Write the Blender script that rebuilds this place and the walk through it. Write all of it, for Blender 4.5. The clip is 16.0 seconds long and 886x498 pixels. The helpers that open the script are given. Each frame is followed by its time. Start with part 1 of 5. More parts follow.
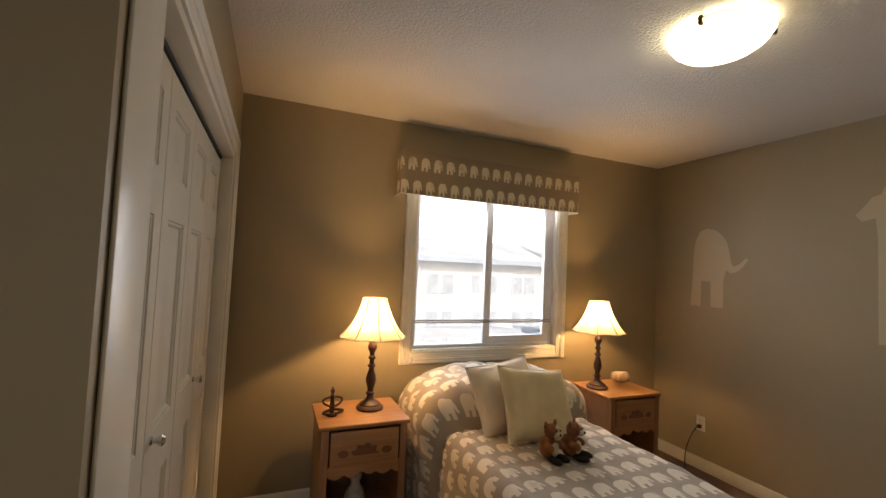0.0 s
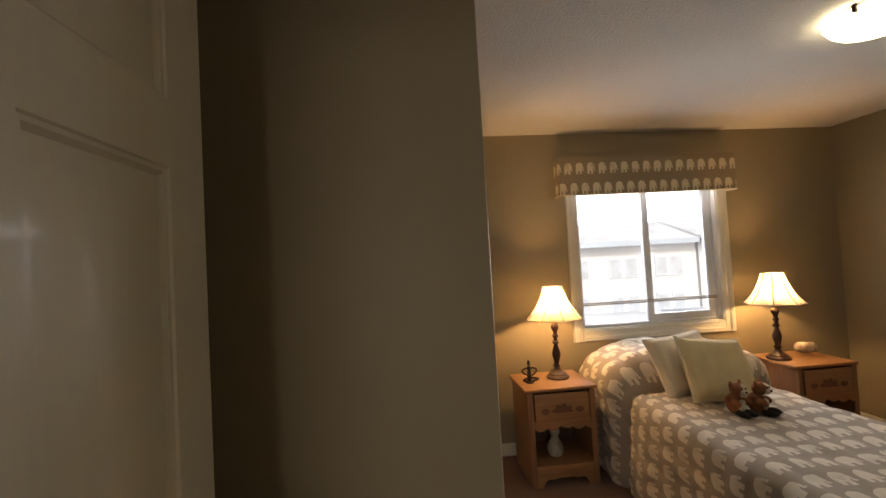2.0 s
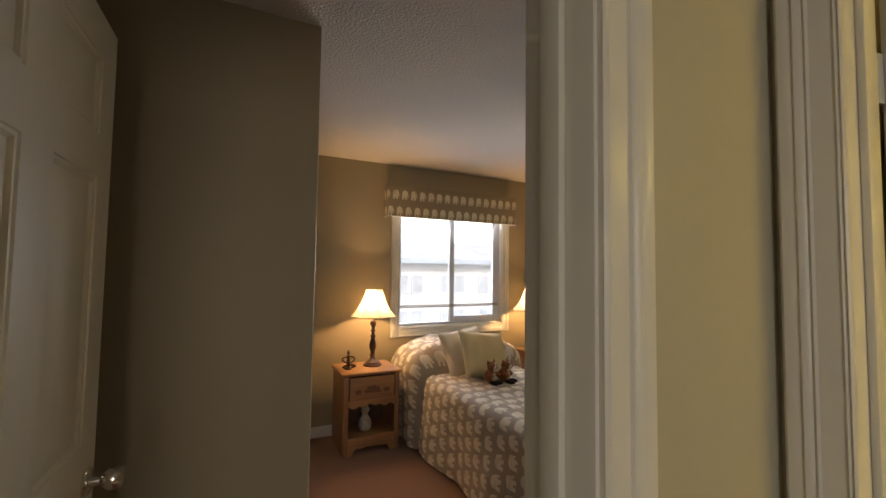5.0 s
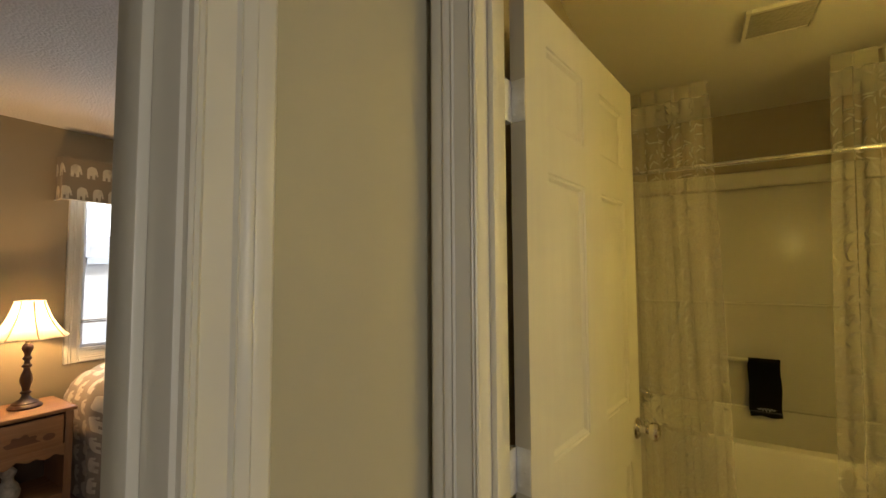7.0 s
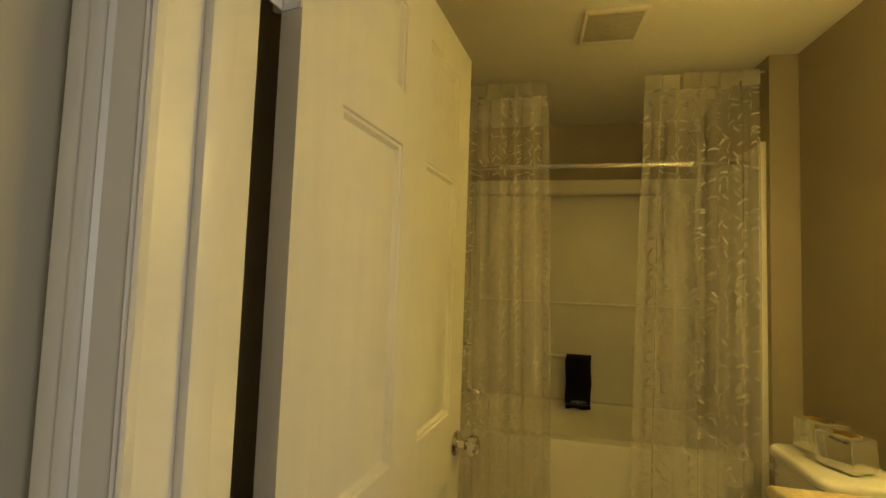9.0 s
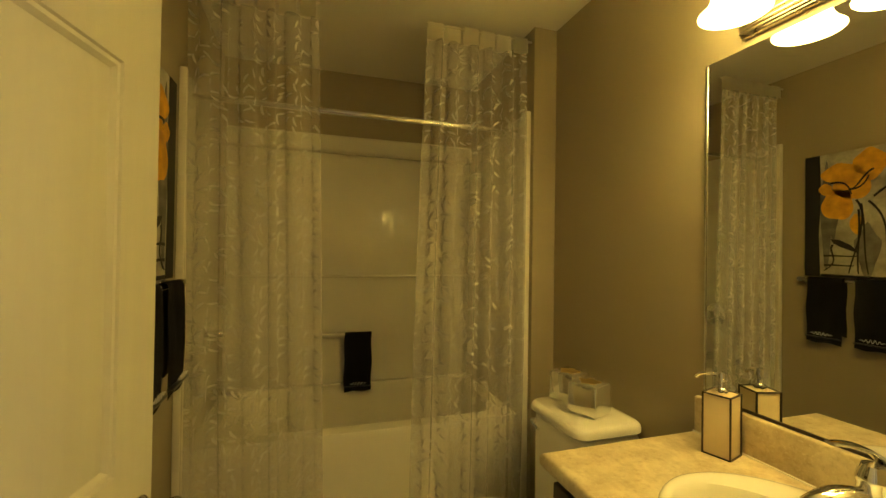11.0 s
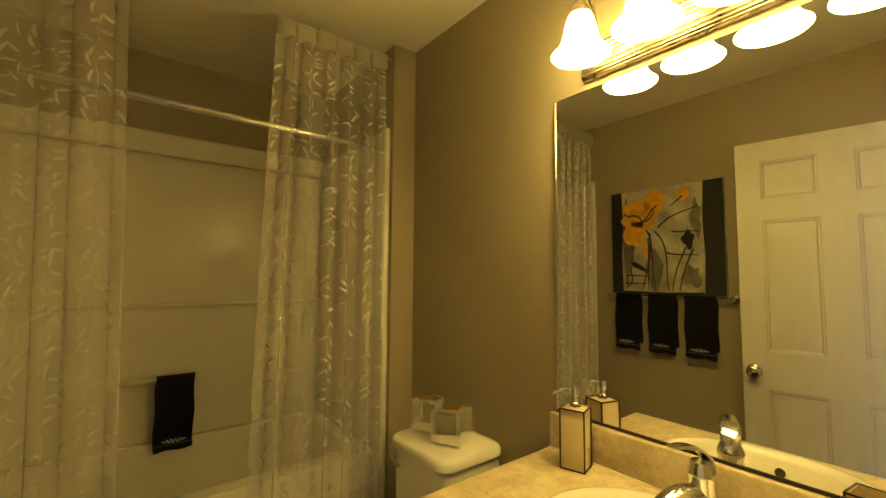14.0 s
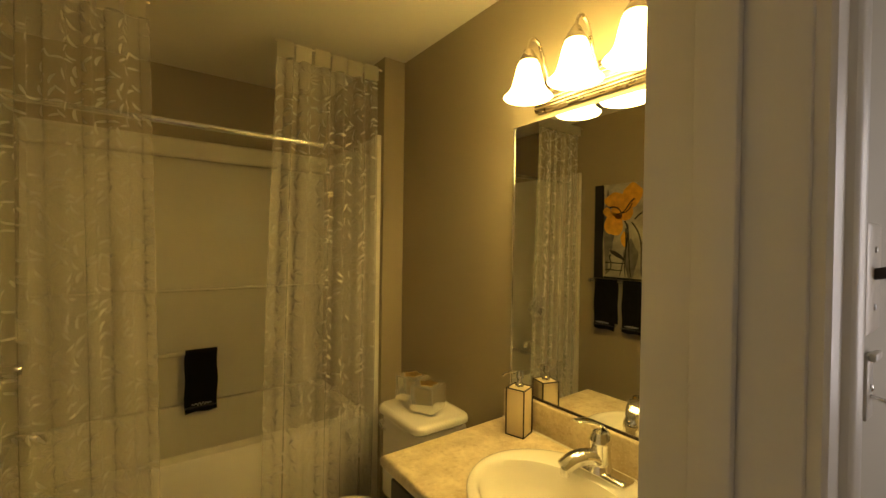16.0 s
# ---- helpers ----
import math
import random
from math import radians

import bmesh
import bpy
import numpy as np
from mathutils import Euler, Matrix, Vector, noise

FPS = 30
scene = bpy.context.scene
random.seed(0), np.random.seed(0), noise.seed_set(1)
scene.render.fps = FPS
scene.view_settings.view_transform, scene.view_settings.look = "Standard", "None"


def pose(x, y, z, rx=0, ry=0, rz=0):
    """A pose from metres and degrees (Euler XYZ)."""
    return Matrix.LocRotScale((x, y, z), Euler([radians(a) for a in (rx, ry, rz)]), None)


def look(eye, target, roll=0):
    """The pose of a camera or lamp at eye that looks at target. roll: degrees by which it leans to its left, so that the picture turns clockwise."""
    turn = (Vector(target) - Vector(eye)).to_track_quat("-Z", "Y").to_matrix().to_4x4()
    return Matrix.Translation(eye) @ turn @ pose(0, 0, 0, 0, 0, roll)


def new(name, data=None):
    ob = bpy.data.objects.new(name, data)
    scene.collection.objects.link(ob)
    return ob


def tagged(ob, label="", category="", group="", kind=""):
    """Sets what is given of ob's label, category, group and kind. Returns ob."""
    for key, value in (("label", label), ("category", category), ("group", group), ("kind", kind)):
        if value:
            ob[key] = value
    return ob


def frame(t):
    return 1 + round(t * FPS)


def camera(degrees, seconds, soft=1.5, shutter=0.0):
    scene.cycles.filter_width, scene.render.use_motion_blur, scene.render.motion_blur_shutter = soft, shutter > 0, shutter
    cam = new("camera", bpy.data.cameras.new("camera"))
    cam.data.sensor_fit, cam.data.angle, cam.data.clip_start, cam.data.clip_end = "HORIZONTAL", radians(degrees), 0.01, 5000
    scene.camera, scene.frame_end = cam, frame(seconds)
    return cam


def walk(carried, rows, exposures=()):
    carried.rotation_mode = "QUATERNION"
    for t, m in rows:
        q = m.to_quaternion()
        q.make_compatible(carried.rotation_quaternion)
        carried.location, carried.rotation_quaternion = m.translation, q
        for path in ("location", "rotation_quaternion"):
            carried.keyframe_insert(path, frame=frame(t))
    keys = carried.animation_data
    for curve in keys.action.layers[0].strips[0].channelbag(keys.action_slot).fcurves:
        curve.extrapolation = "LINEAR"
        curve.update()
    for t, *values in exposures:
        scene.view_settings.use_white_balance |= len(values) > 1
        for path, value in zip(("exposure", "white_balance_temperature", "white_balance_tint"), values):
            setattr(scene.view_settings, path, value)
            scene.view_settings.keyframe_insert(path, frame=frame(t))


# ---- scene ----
cam = camera(94.0, 16.0)
PATH = [
    (0, (1.254, 1.092, 1.471), (2.012, 2.94, 1.565), 2.6),
    (0.5, (1.123, 1.041, 1.499), (1.775, 2.932, 1.53), 0.4),
    (1, (1.015, 0.929, 1.503), (1.52, 2.864, 1.519), -1.8),
    (1.5, (0.868, 0.825, 1.495), (1.217, 2.794, 1.532), -3.1),
    (2, (0.798, 0.638, 1.492), (0.981, 2.629, 1.559), -3.2),
    (2.5, (0.752, 0.525, 1.53), (0.843, 2.522, 1.593), -2.2),
    (3, (0.693, 0.413, 1.505), (0.857, 2.404, 1.594), -0.4),
    (5.5, (0.782, 0.035, 1.448), (1.938, 1.664, 1.552), -0.1),
    (6, (0.834, 0.033, 1.442), (2.235, 1.456, 1.552), -0.8),
    (6.5, (0.889, 0.042, 1.44), (2.46, 1.276, 1.55), -0.8),
    (7, (0.943, 0.032, 1.443), (2.657, 1.057, 1.552), -0.3),
    (7.5, (1.022, 0.036, 1.439), (2.85, 0.84, 1.545), 0.8),
    (8, (1.085, 0.059, 1.427), (2.976, 0.7, 1.551), 1.4),
    (8.5, (1.185, 0.041, 1.419), (3.116, 0.548, 1.54), 1.9),
    (9, (1.265, 0.013, 1.408), (3.221, 0.412, 1.522), 2.0),
    (9.5, (1.334, -0.011, 1.403), (3.313, 0.261, 1.499), 2.2),
    (10, (1.42, -0.033, 1.409), (3.418, -0.065, 1.475), 1.9),
    (12.5, (1.87, -0.116, 1.3), (3.555, -1.193, 1.332), -0.1),
    (13, (1.885, -0.121, 1.293), (3.516, -1.277, 1.358), 0.1),
    (13.5, (1.835, -0.105, 1.339), (3.434, -1.301, 1.449), 0.3),
    (14, (1.76, -0.093, 1.378), (3.331, -1.323, 1.512), 0.4),
    (14.5, (1.699, -0.066, 1.411), (3.281, -1.283, 1.533), 1.0),
    (15, (1.631, -0.046, 1.448), (3.234, -1.239, 1.53), 1.4),
    (15.5, (1.564, -0.055, 1.492), (3.171, -1.244, 1.52), 1.3),
    (16, (1.474, -0.054, 1.504), (3.088, -1.236, 1.483), 0.8),
]
walk(cam, [(t, look(eye, target, roll)) for t, eye, target, roll in PATH],
     exposures=[(0.0, -0.06, 7000, 10), (3.0, -0.06, 6900, 10), (5.3, -0.04, 6600, 10), (8.0, 0.12, 6500, 7), (10.2, 0.18, 6700, 8), (12.3, 0.18, 6500, 9), (14.5, 0.22, 6600, 14), (16.0, 0.12, 6500, 20)])

# ---- world and lights ----
world = bpy.data.worlds.new("world")
scene.world = world
world.use_nodes = True
wn = world.node_tree.nodes
sky = wn.new("ShaderNodeTexSky")
sky.sky_type, sky.sun_disc = "NISHITA", False
sky.sun_elevation, sky.sun_rotation = radians(32), radians(160)
sky.air_density, sky.dust_density = 1.2, 3.0
world.node_tree.links.new(sky.outputs[0], wn["Background"].inputs[0])
wn["Background"].inputs[1].default_value = SKY = 0.15


def lamp(name, kind, power, colour, m, size=0.1, size_y=None):
    data = bpy.data.lights.new(name, kind)
    data.energy, data.color = power, colour
    if kind == "AREA":
        data.shape, data.size, data.size_y = "RECTANGLE", size, size_y or size
    elif kind == "SUN":
        data.angle = size
    else:
        data.shadow_soft_size = size
    ob = new(name, data)
    ob.matrix_world = m
    return ob


WARM, AMBER, DAY = (1.0, 0.575, 0.235), (1.0, 0.71, 0.18), (0.94, 0.93, 1.0)
SUN_DIR = look((0, 0, 12), (2, 6.0, 6.0))
lamp("sun", "SUN", 2.7, (1.0, 0.96, 0.9), SUN_DIR, radians(12))
HALL_END = -2.2
BED_LAMP, DOME_GLOW, BELL_GLOW, BULB_GLOW, WINDOW_LIGHT, HALL_LIGHT = 31.0, 7.5, 25.0, 52.0, 25.0, 14.0
lamp("window_daylight", "AREA", WINDOW_LIGHT, DAY, look((2.75, 3.965, 1.48), (2.75, 2.0, 0.9)), 1.15, 1.05)
lamp("hall_daylight", "AREA", HALL_LIGHT, (1.0, 0.94, 0.87), look((0.15, HALL_END + 0.1, 1.45), (0.5, 1.0, 1.0)), 1.0, 1.2)

# ---- node materials ----
class Nodes:
    """Short hand for building a node material."""

    def __init__(self, name):
        self.mat = bpy.data.materials.new(name)
        self.mat.use_nodes = True
        self.tree = self.mat.node_tree
        self.bsdf = self.tree.nodes["Principled BSDF"]
        self.out = self.tree.nodes["Material Output"]

    def add(self, kind, **values):
        node = self.tree.nodes.new(kind)
        for key, value in values.items():
            node.inputs[key.replace("_", " ")].default_value = value
        return node

    def link(self, a, b):
        self.tree.links.new(a, b)

    def math(self, op, a, b=None, clamp=False):
        node = self.tree.nodes.new("ShaderNodeMath")
        node.operation, node.use_clamp = op, clamp
        for n, v in enumerate((a, b)):
            if v is None:
                continue
            if isinstance(v, (int, float)):
                node.inputs[n].default_value = v
            else:
                self.link(v, node.inputs[n])
        return node.outputs[0]

    def mix(self, fac, a, b):
        node = self.tree.nodes.new("ShaderNodeMix")
        node.data_type = "RGBA"
        for sock, v in ((node.inputs[0], fac), (node.inputs[6], a), (node.inputs[7], b)):
            if isinstance(v, tuple):
                sock.default_value = (*v, 1.0)
            elif isinstance(v, (int, float)):
                sock.default_value = v
            else:
                self.link(v, sock)
        return node.outputs[2]

    def place(self, kind="Object"):
        return self.add("ShaderNodeTexCoord").outputs[kind]

    def noise(self, coords, scale, detail=3.0, rough=0.5):
        node = self.add("ShaderNodeTexNoise", Scale=scale, Detail=detail, Roughness=rough)
        self.link(coords, node.inputs["Vector"])
        return node.outputs["Fac"]

    def ramp(self, fac, low, high):
        node = self.add("ShaderNodeMapRange")
        node.inputs[1].default_value, node.inputs[2].default_value = low, high
        self.link(fac, node.inputs[0])
        return node.outputs[0]

    def bump(self, height, strength, distance):
        node = self.add("ShaderNodeBump", Strength=strength, Distance=distance)
        self.link(height, node.inputs["Height"])
        self.link(node.outputs[0], self.bsdf.inputs["Normal"])

    def set(self, **values):
        for key, value in values.items():
            sock = self.bsdf.inputs[key.replace("_", " ")]
            if isinstance(value, (int, float)):
                sock.default_value = value
            elif isinstance(value, tuple):
                sock.default_value = (*value, 1.0)
            else:
                self.link(value, sock)


def surface(name, colour, rough=0.5, vary=0.08, scale=3.0, grain=120.0, bump=0.1, depth=0.001, metal=0.0, coat=0.0):
    """A plain material whose colour and gloss vary in large patches and in fine grain, with fine relief."""
    n = Nodes(name)
    p = n.place()
    patch, fine = n.noise(p, scale, 4.0), n.noise(p, grain, 2.0)
    dark = tuple(c * (1 - vary * 2) for c in colour)
    light = tuple(min(1.0, c * (1 + vary)) for c in colour)
    c = n.mix(n.ramp(patch, 0.3, 0.7), dark, light)
    c = n.mix(n.math("MULTIPLY", n.ramp(fine, 0.35, 0.75), vary * 1.5), c, dark)
    n.set(Base_Color=c, Metallic=metal, Coat_Weight=coat,
          Roughness=n.math("ADD", n.math("MULTIPLY", patch, 0.12), rough - 0.06, True))
    if bump:
        n.bump(fine, bump, depth)
    return n.mat


def wood(name, light, dark, axis=0, rough=0.4):
    n = Nodes(name)
    m = n.add("ShaderNodeMapping")
    stretch = [22.0, 22.0, 22.0]
    stretch[axis] = 1.6
    m.inputs["Scale"].default_value = stretch
    n.link(n.place(), m.inputs[0])
    g = n.noise(m.outputs[0], 1.6, 6.0, 0.65)
    fine = n.noise(m.outputs[0], 9.0, 3.0)
    c = n.mix(n.ramp(g, 0.32, 0.68), dark, light)
    c = n.mix(n.math("MULTIPLY", n.ramp(fine, 0.5, 0.8), 0.35), c, dark)
    n.set(Base_Color=c, Roughness=n.math("ADD", n.math("MULTIPLY", g, 0.15), rough, True), Coat_Weight=0.15)
    n.bump(g, 0.12, 0.001)
    return n.mat


def popcorn(name, colour):
    n = Nodes(name)
    p = n.place()
    v = n.add("ShaderNodeTexVoronoi", Scale=75.0)
    n.link(p, v.inputs["Vector"])
    h = n.math("ADD", n.math("MULTIPLY", v.outputs["Distance"], -1.2), n.noise(p, 130.0, 3.0))
    n.set(Base_Color=n.mix(n.noise(p, 2.0), tuple(c * 0.93 for c in colour), colour), Roughness=0.95)
    n.bump(h, 0.65, 0.005)
    return n.mat


def glow(name, colour, strength):
    n = Nodes(name)
    n.set(Base_Color=(0.9, 0.88, 0.82), Roughness=0.35, Emission_Color=colour, Emission_Strength=strength)
    return n.mat


def elephants(name, ground, pale, pitch, left, wide, low, tall, row_height=0.155):
    """Printed cloth: rows of pale elephants on a taupe ground, each in a cell of pitch by row_height. UV in metres."""
    n = Nodes(name)
    uv = n.place("UV")
    sep = n.add("ShaderNodeSeparateXYZ")
    n.link(uv, sep.inputs[0])
    v = n.math("DIVIDE", sep.outputs[1], row_height)
    row = n.math("FLOOR", v)
    u = n.math("ADD", n.math("DIVIDE", sep.outputs[0], pitch), n.math("MULTIPLY", row, 0.43))
    x = n.math("DIVIDE", n.math("SUBTRACT", n.math("FRACT", u), left), wide)
    y = n.math("DIVIDE", n.math("SUBTRACT", n.math("FRACT", v), low), tall)

    def oval(cx, cy, rx, ry):
        a = n.math("DIVIDE", n.math("SUBTRACT", x, cx), rx)
        b = n.math("DIVIDE", n.math("SUBTRACT", y, cy), ry)
        return n.math("LESS_THAN", n.math("ADD", n.math("MULTIPLY", a, a), n.math("MULTIPLY", b, b)), 1.0)

    def slab(cx, cy, rx, ry):
        a = n.math("LESS_THAN", n.math("ABSOLUTE", n.math("SUBTRACT", x, cx)), rx)
        b = n.math("LESS_THAN", n.math("ABSOLUTE", n.math("SUBTRACT", y, cy)), ry)
        return n.math("MULTIPLY", a, b)

    shape = oval(0.42, 0.62, 0.40, 0.36)
    for other in (oval(0.62, 0.68, 0.24, 0.27), slab(0.38, 0.48, 0.36, 0.14), slab(0.16, 0.20, 0.13, 0.20), slab(0.60, 0.20, 0.13, 0.20),
                  oval(0.87, 0.46, 0.065, 0.22), oval(0.93, 0.30, 0.065, 0.06)):
        shape = n.math("MAXIMUM", shape, other)
    weave = n.noise(uv, 900.0, 2.0)
    worn = n.noise(uv, 14.0, 3.0)
    c = n.mix(n.math("MULTIPLY", shape, n.ramp(worn, 0.1, 0.45)), ground, pale)
    c = n.mix(n.math("MULTIPLY", weave, 0.25), c, tuple(g * 0.6 for g in ground))
    n.set(Base_Color=c, Roughness=0.85, Sheen_Weight=0.2)
    n.bump(n.math("ADD", weave, n.math("MULTIPLY", n.noise(uv, 30.0, 3.0), 2.0)), 0.35, 0.003)
    return n.mat


def sheer(name):
    """Translucent organza with small woven leaves strewn over it. UV in metres."""
    n = Nodes(name)
    uv = n.place("UV")
    vor = n.add("ShaderNodeTexVoronoi", Scale=23.0, Randomness=1.0)
    vor.voronoi_dimensions = "2D"
    n.link(uv, vor.inputs["Vector"])
    scaled = n.add("ShaderNodeVectorMath")
    scaled.operation = "SUBTRACT"
    n.link(uv, scaled.inputs[0])
    n.link(vor.outputs["Position"], scaled.inputs[1])
    rgb = n.add("ShaderNodeSeparateColor")
    n.link(vor.outputs["Color"], rgb.inputs[0])
    turn = n.add("ShaderNodeVectorRotate")
    turn.rotation_type = "Z_AXIS"
    n.link(scaled.outputs[0], turn.inputs["Vector"])
    n.link(n.math("MULTIPLY", rgb.outputs[0], 3.1), turn.inputs["Angle"])
    sep = n.add("ShaderNodeSeparateXYZ")
    n.link(turn.outputs[0], sep.inputs[0])
    a = n.math("DIVIDE", sep.outputs[0], 0.021)
    bow = n.math("MULTIPLY", n.math("MULTIPLY", a, a), 0.004)
    b = n.math("DIVIDE", n.math("SUBTRACT", sep.outputs[1], bow), 0.0044)
    leaf = n.math("LESS_THAN", n.math("ADD", n.math("MULTIPLY", a, a), n.math("MULTIPLY", b, b)), 1.0)
    weave = n.noise(uv, 700.0, 2.0)
    n.set(Base_Color=n.mix(leaf, (0.95, 0.93, 0.88), (0.98, 0.97, 0.93)), Roughness=n.math("SUBTRACT", 0.5, n.math("MULTIPLY", leaf, 0.28)), Sheen_Weight=0.2, Specular_IOR_Level=n.math("ADD", 0.4, n.math("MULTIPLY", leaf, 0.6)))
    n.bump(n.math("ADD", weave, leaf), 0.4, 0.001)
    through_it = n.add("ShaderNodeBsdfTranslucent", Color=(0.92, 0.9, 0.83, 1))
    clear = n.add("ShaderNodeBsdfTransparent")
    m1, m2 = n.add("ShaderNodeMixShader"), n.add("ShaderNodeMixShader")
    m1.inputs[0].default_value = 0.14
    n.link(n.bsdf.outputs[0], m1.inputs[1])
    n.link(through_it.outputs[0], m1.inputs[2])
    n.link(n.math("ADD", n.math("MULTIPLY", leaf, 0.24), n.math("ADD", n.math("MULTIPLY", weave, 0.08), 0.222), True), m2.inputs[0])
    n.link(clear.outputs[0], m2.inputs[1])
    n.link(m1.outputs[0], m2.inputs[2])
    n.link(m2.outputs[0], n.out.inputs[0])
    return n.mat


def shade_cloth(name):
    n = Nodes(name)
    p = n.place()
    n.set(Base_Color=n.mix(n.noise(p, 300.0, 2.0), (0.80, 0.74, 0.62), (0.9, 0.86, 0.76)), Roughness=0.8)
    t = n.add("ShaderNodeBsdfTranslucent", Color=(0.56, 0.51, 0.40, 1))
    m = n.add("ShaderNodeMixShader")
    m.inputs[0].default_value = 0.85
    n.link(n.bsdf.outputs[0], m.inputs[1])
    n.link(t.outputs[0], m.inputs[2])
    n.link(m.outputs[0], n.out.inputs[0])
    return n.mat


def clear_glass(name, tint=(1, 1, 1), rough=0.0, thin=True):
    n = Nodes(name)
    if thin:
        t = n.add("ShaderNodeBsdfTransparent", Color=(*tint, 1))
        g = n.add("ShaderNodeBsdfGlossy", Roughness=rough)
        f = n.add("ShaderNodeFresnel", IOR=1.45)
        m = n.add("ShaderNodeMixShader")
        n.link(f.outputs[0], m.inputs[0])
        n.link(t.outputs[0], m.inputs[1])
        n.link(g.outputs[0], m.inputs[2])
        n.link(m.outputs[0], n.out.inputs[0])
    else:
        n.set(Base_Color=tint, Transmission_Weight=1.0, Roughness=rough, IOR=1.5)
    return n.mat


def stone_laminate(name):
    n = Nodes(name)
    p = n.place()
    a, b, c = n.noise(p, 16.0, 6.0, 0.7), n.noise(p, 60.0, 4.0, 0.7), n.noise(p, 240.0, 2.0)
    col = n.mix(n.ramp(a, 0.35, 0.65), (0.50, 0.40, 0.24), (0.72, 0.62, 0.42))
    col = n.mix(n.math("MULTIPLY", n.ramp(b, 0.52, 0.72), 0.6), col, (0.36, 0.25, 0.13))
    col = n.mix(n.math("MULTIPLY", n.ramp(c, 0.58, 0.75), 0.5), col, (0.86, 0.80, 0.64))
    n.set(Base_Color=col, Roughness=n.math("ADD", n.math("MULTIPLY", b, 0.1), 0.26))
    n.bump(b, 0.05, 0.001)
    return n.mat


def carpet(name, colour):
    n = Nodes(name)
    p = n.place()
    big, tuft = n.noise(p, 1.7, 3.0), n.noise(p, 260.0, 3.0)
    c = n.mix(n.ramp(big, 0.3, 0.7), tuple(v * 0.82 for v in colour), colour)
    c = n.mix(n.math("MULTIPLY", n.ramp(tuft, 0.3, 0.7), 0.45), c, tuple(v * 0.55 for v in colour))
    n.set(Base_Color=c, Roughness=1.0, Sheen_Weight=0.3)
    n.bump(tuft, 0.8, 0.006)
    return n.mat


TAUPE = surface("taupe_wall_paint", (0.345, 0.290, 0.192), 0.55, 0.03, 1.2, 260.0, 0.12, 0.0008)
HALL_PAINT = surface("beige_wall_paint", (0.46, 0.435, 0.335), 0.55, 0.03, 1.2, 260.0, 0.12, 0.0008)
BATH_PAINT = surface("brown_wall_paint", (0.350, 0.300, 0.206), 0.5, 0.035, 1.2, 260.0, 0.12, 0.0008)
CEILING = popcorn("stippled_white_ceiling", (0.72, 0.70, 0.67))
CEILING_SMOOTH = surface("flat_white_ceiling", (0.74, 0.71, 0.63), 0.8, 0.02, 1.5, 200.0, 0.1)
WHITE = surface("white_trim_paint", (0.70, 0.68, 0.605), 0.34, 0.03, 4.0, 90.0, 0.06, 0.0006)
DOOR_WHITE = wood("white_moulded_door", (0.60, 0.58, 0.50), (0.565, 0.545, 0.465), 2, 0.34)
CARPET = carpet("rust_brown_carpet", (0.26, 0.125, 0.075))
VINYL_FLOOR = surface("beige_vinyl_floor", (0.42, 0.36, 0.27), 0.4, 0.06, 6.0, 90.0)
# White PVC with the sky's blue cast mixed into its colour.
PVC = surface("skylit_white_pvc", (0.74, 0.77, 0.85), 0.3, 0.02, 5.0, 60.0, 0.03)
PANE = clear_glass("window_glass", (0.96, 0.98, 1.0))
PRINT = elephants("elephant_print_cloth", (0.39, 0.335, 0.275), (0.80, 0.75, 0.65), 0.106, 0.10, 0.80, 0.12, 0.70, 0.118)
PRINT_SMALL = elephants("elephant_print_valance_cloth", (0.32, 0.255, 0.17), (0.80, 0.73, 0.56), 0.0905, 0.12, 0.74, 0.14, 0.58)
CREAM_WHITE = surface("ivory_cotton", (0.80, 0.70, 0.56), 0.8, 0.05, 9.0, 500.0, 0.4, 0.002)
CREAM = surface("cream_cotton", (0.80, 0.68, 0.42), 0.8, 0.05, 9.0, 500.0, 0.4, 0.002)
CREAM_PIPING = surface("pale_piping", (0.78, 0.72, 0.60), 0.8, 0.03, 9.0, 400.0, 0.3)
OAK_X = wood("honey_oak_across", (0.42, 0.22, 0.10), (0.29, 0.14, 0.06), 0)
OAK_Z = wood("honey_oak_upright", (0.34, 0.18, 0.09), (0.24, 0.115, 0.055), 2)
# Oak darkened: shade inside nightstands and under the bed is in its colour.
OAK_SHADED = surface("shaded_oak_inside", (0.10, 0.05, 0.025), 0.6, 0.15)
OAK_CARVED = wood("stencilled_oak", (0.22, 0.10, 0.05), (0.14, 0.06, 0.03), 0)
TURNED = wood("dark_turned_wood", (0.085, 0.035, 0.018), (0.04, 0.016, 0.01), 2, 0.3)
SHADE = shade_cloth("lampshade_cloth")
RIB_TAPE = surface("tan_rib_tape", (0.42, 0.32, 0.20), 0.8, 0.05)
BRASS = surface("aged_brass", (0.55, 0.40, 0.18), 0.3, 0.1, 20.0, 200.0, 0.05, metal=1.0)
CHROME = surface("polished_chrome", (0.82, 0.82, 0.80), 0.09, 0.02, 20.0, 200.0, 0.0, metal=1.0)
NICKEL = surface("brushed_nickel", (0.46, 0.40, 0.31), 0.28, 0.06, 20.0, 300.0, 0.05, metal=1.0)
KNOB = surface("satin_nickel_knob", (0.72, 0.69, 0.62), 0.16, 0.03, 20.0, 200.0, 0.0, metal=1.0)
STEEL = surface("zinc_hinge_steel", (0.74, 0.75, 0.75), 0.42, 0.08, 30.0, 300.0, 0.08, metal=0.35)
BRONZE = surface("dark_bronze", (0.07, 0.05, 0.04), 0.4, 0.2, 30.0, 200.0, 0.1, metal=0.7)
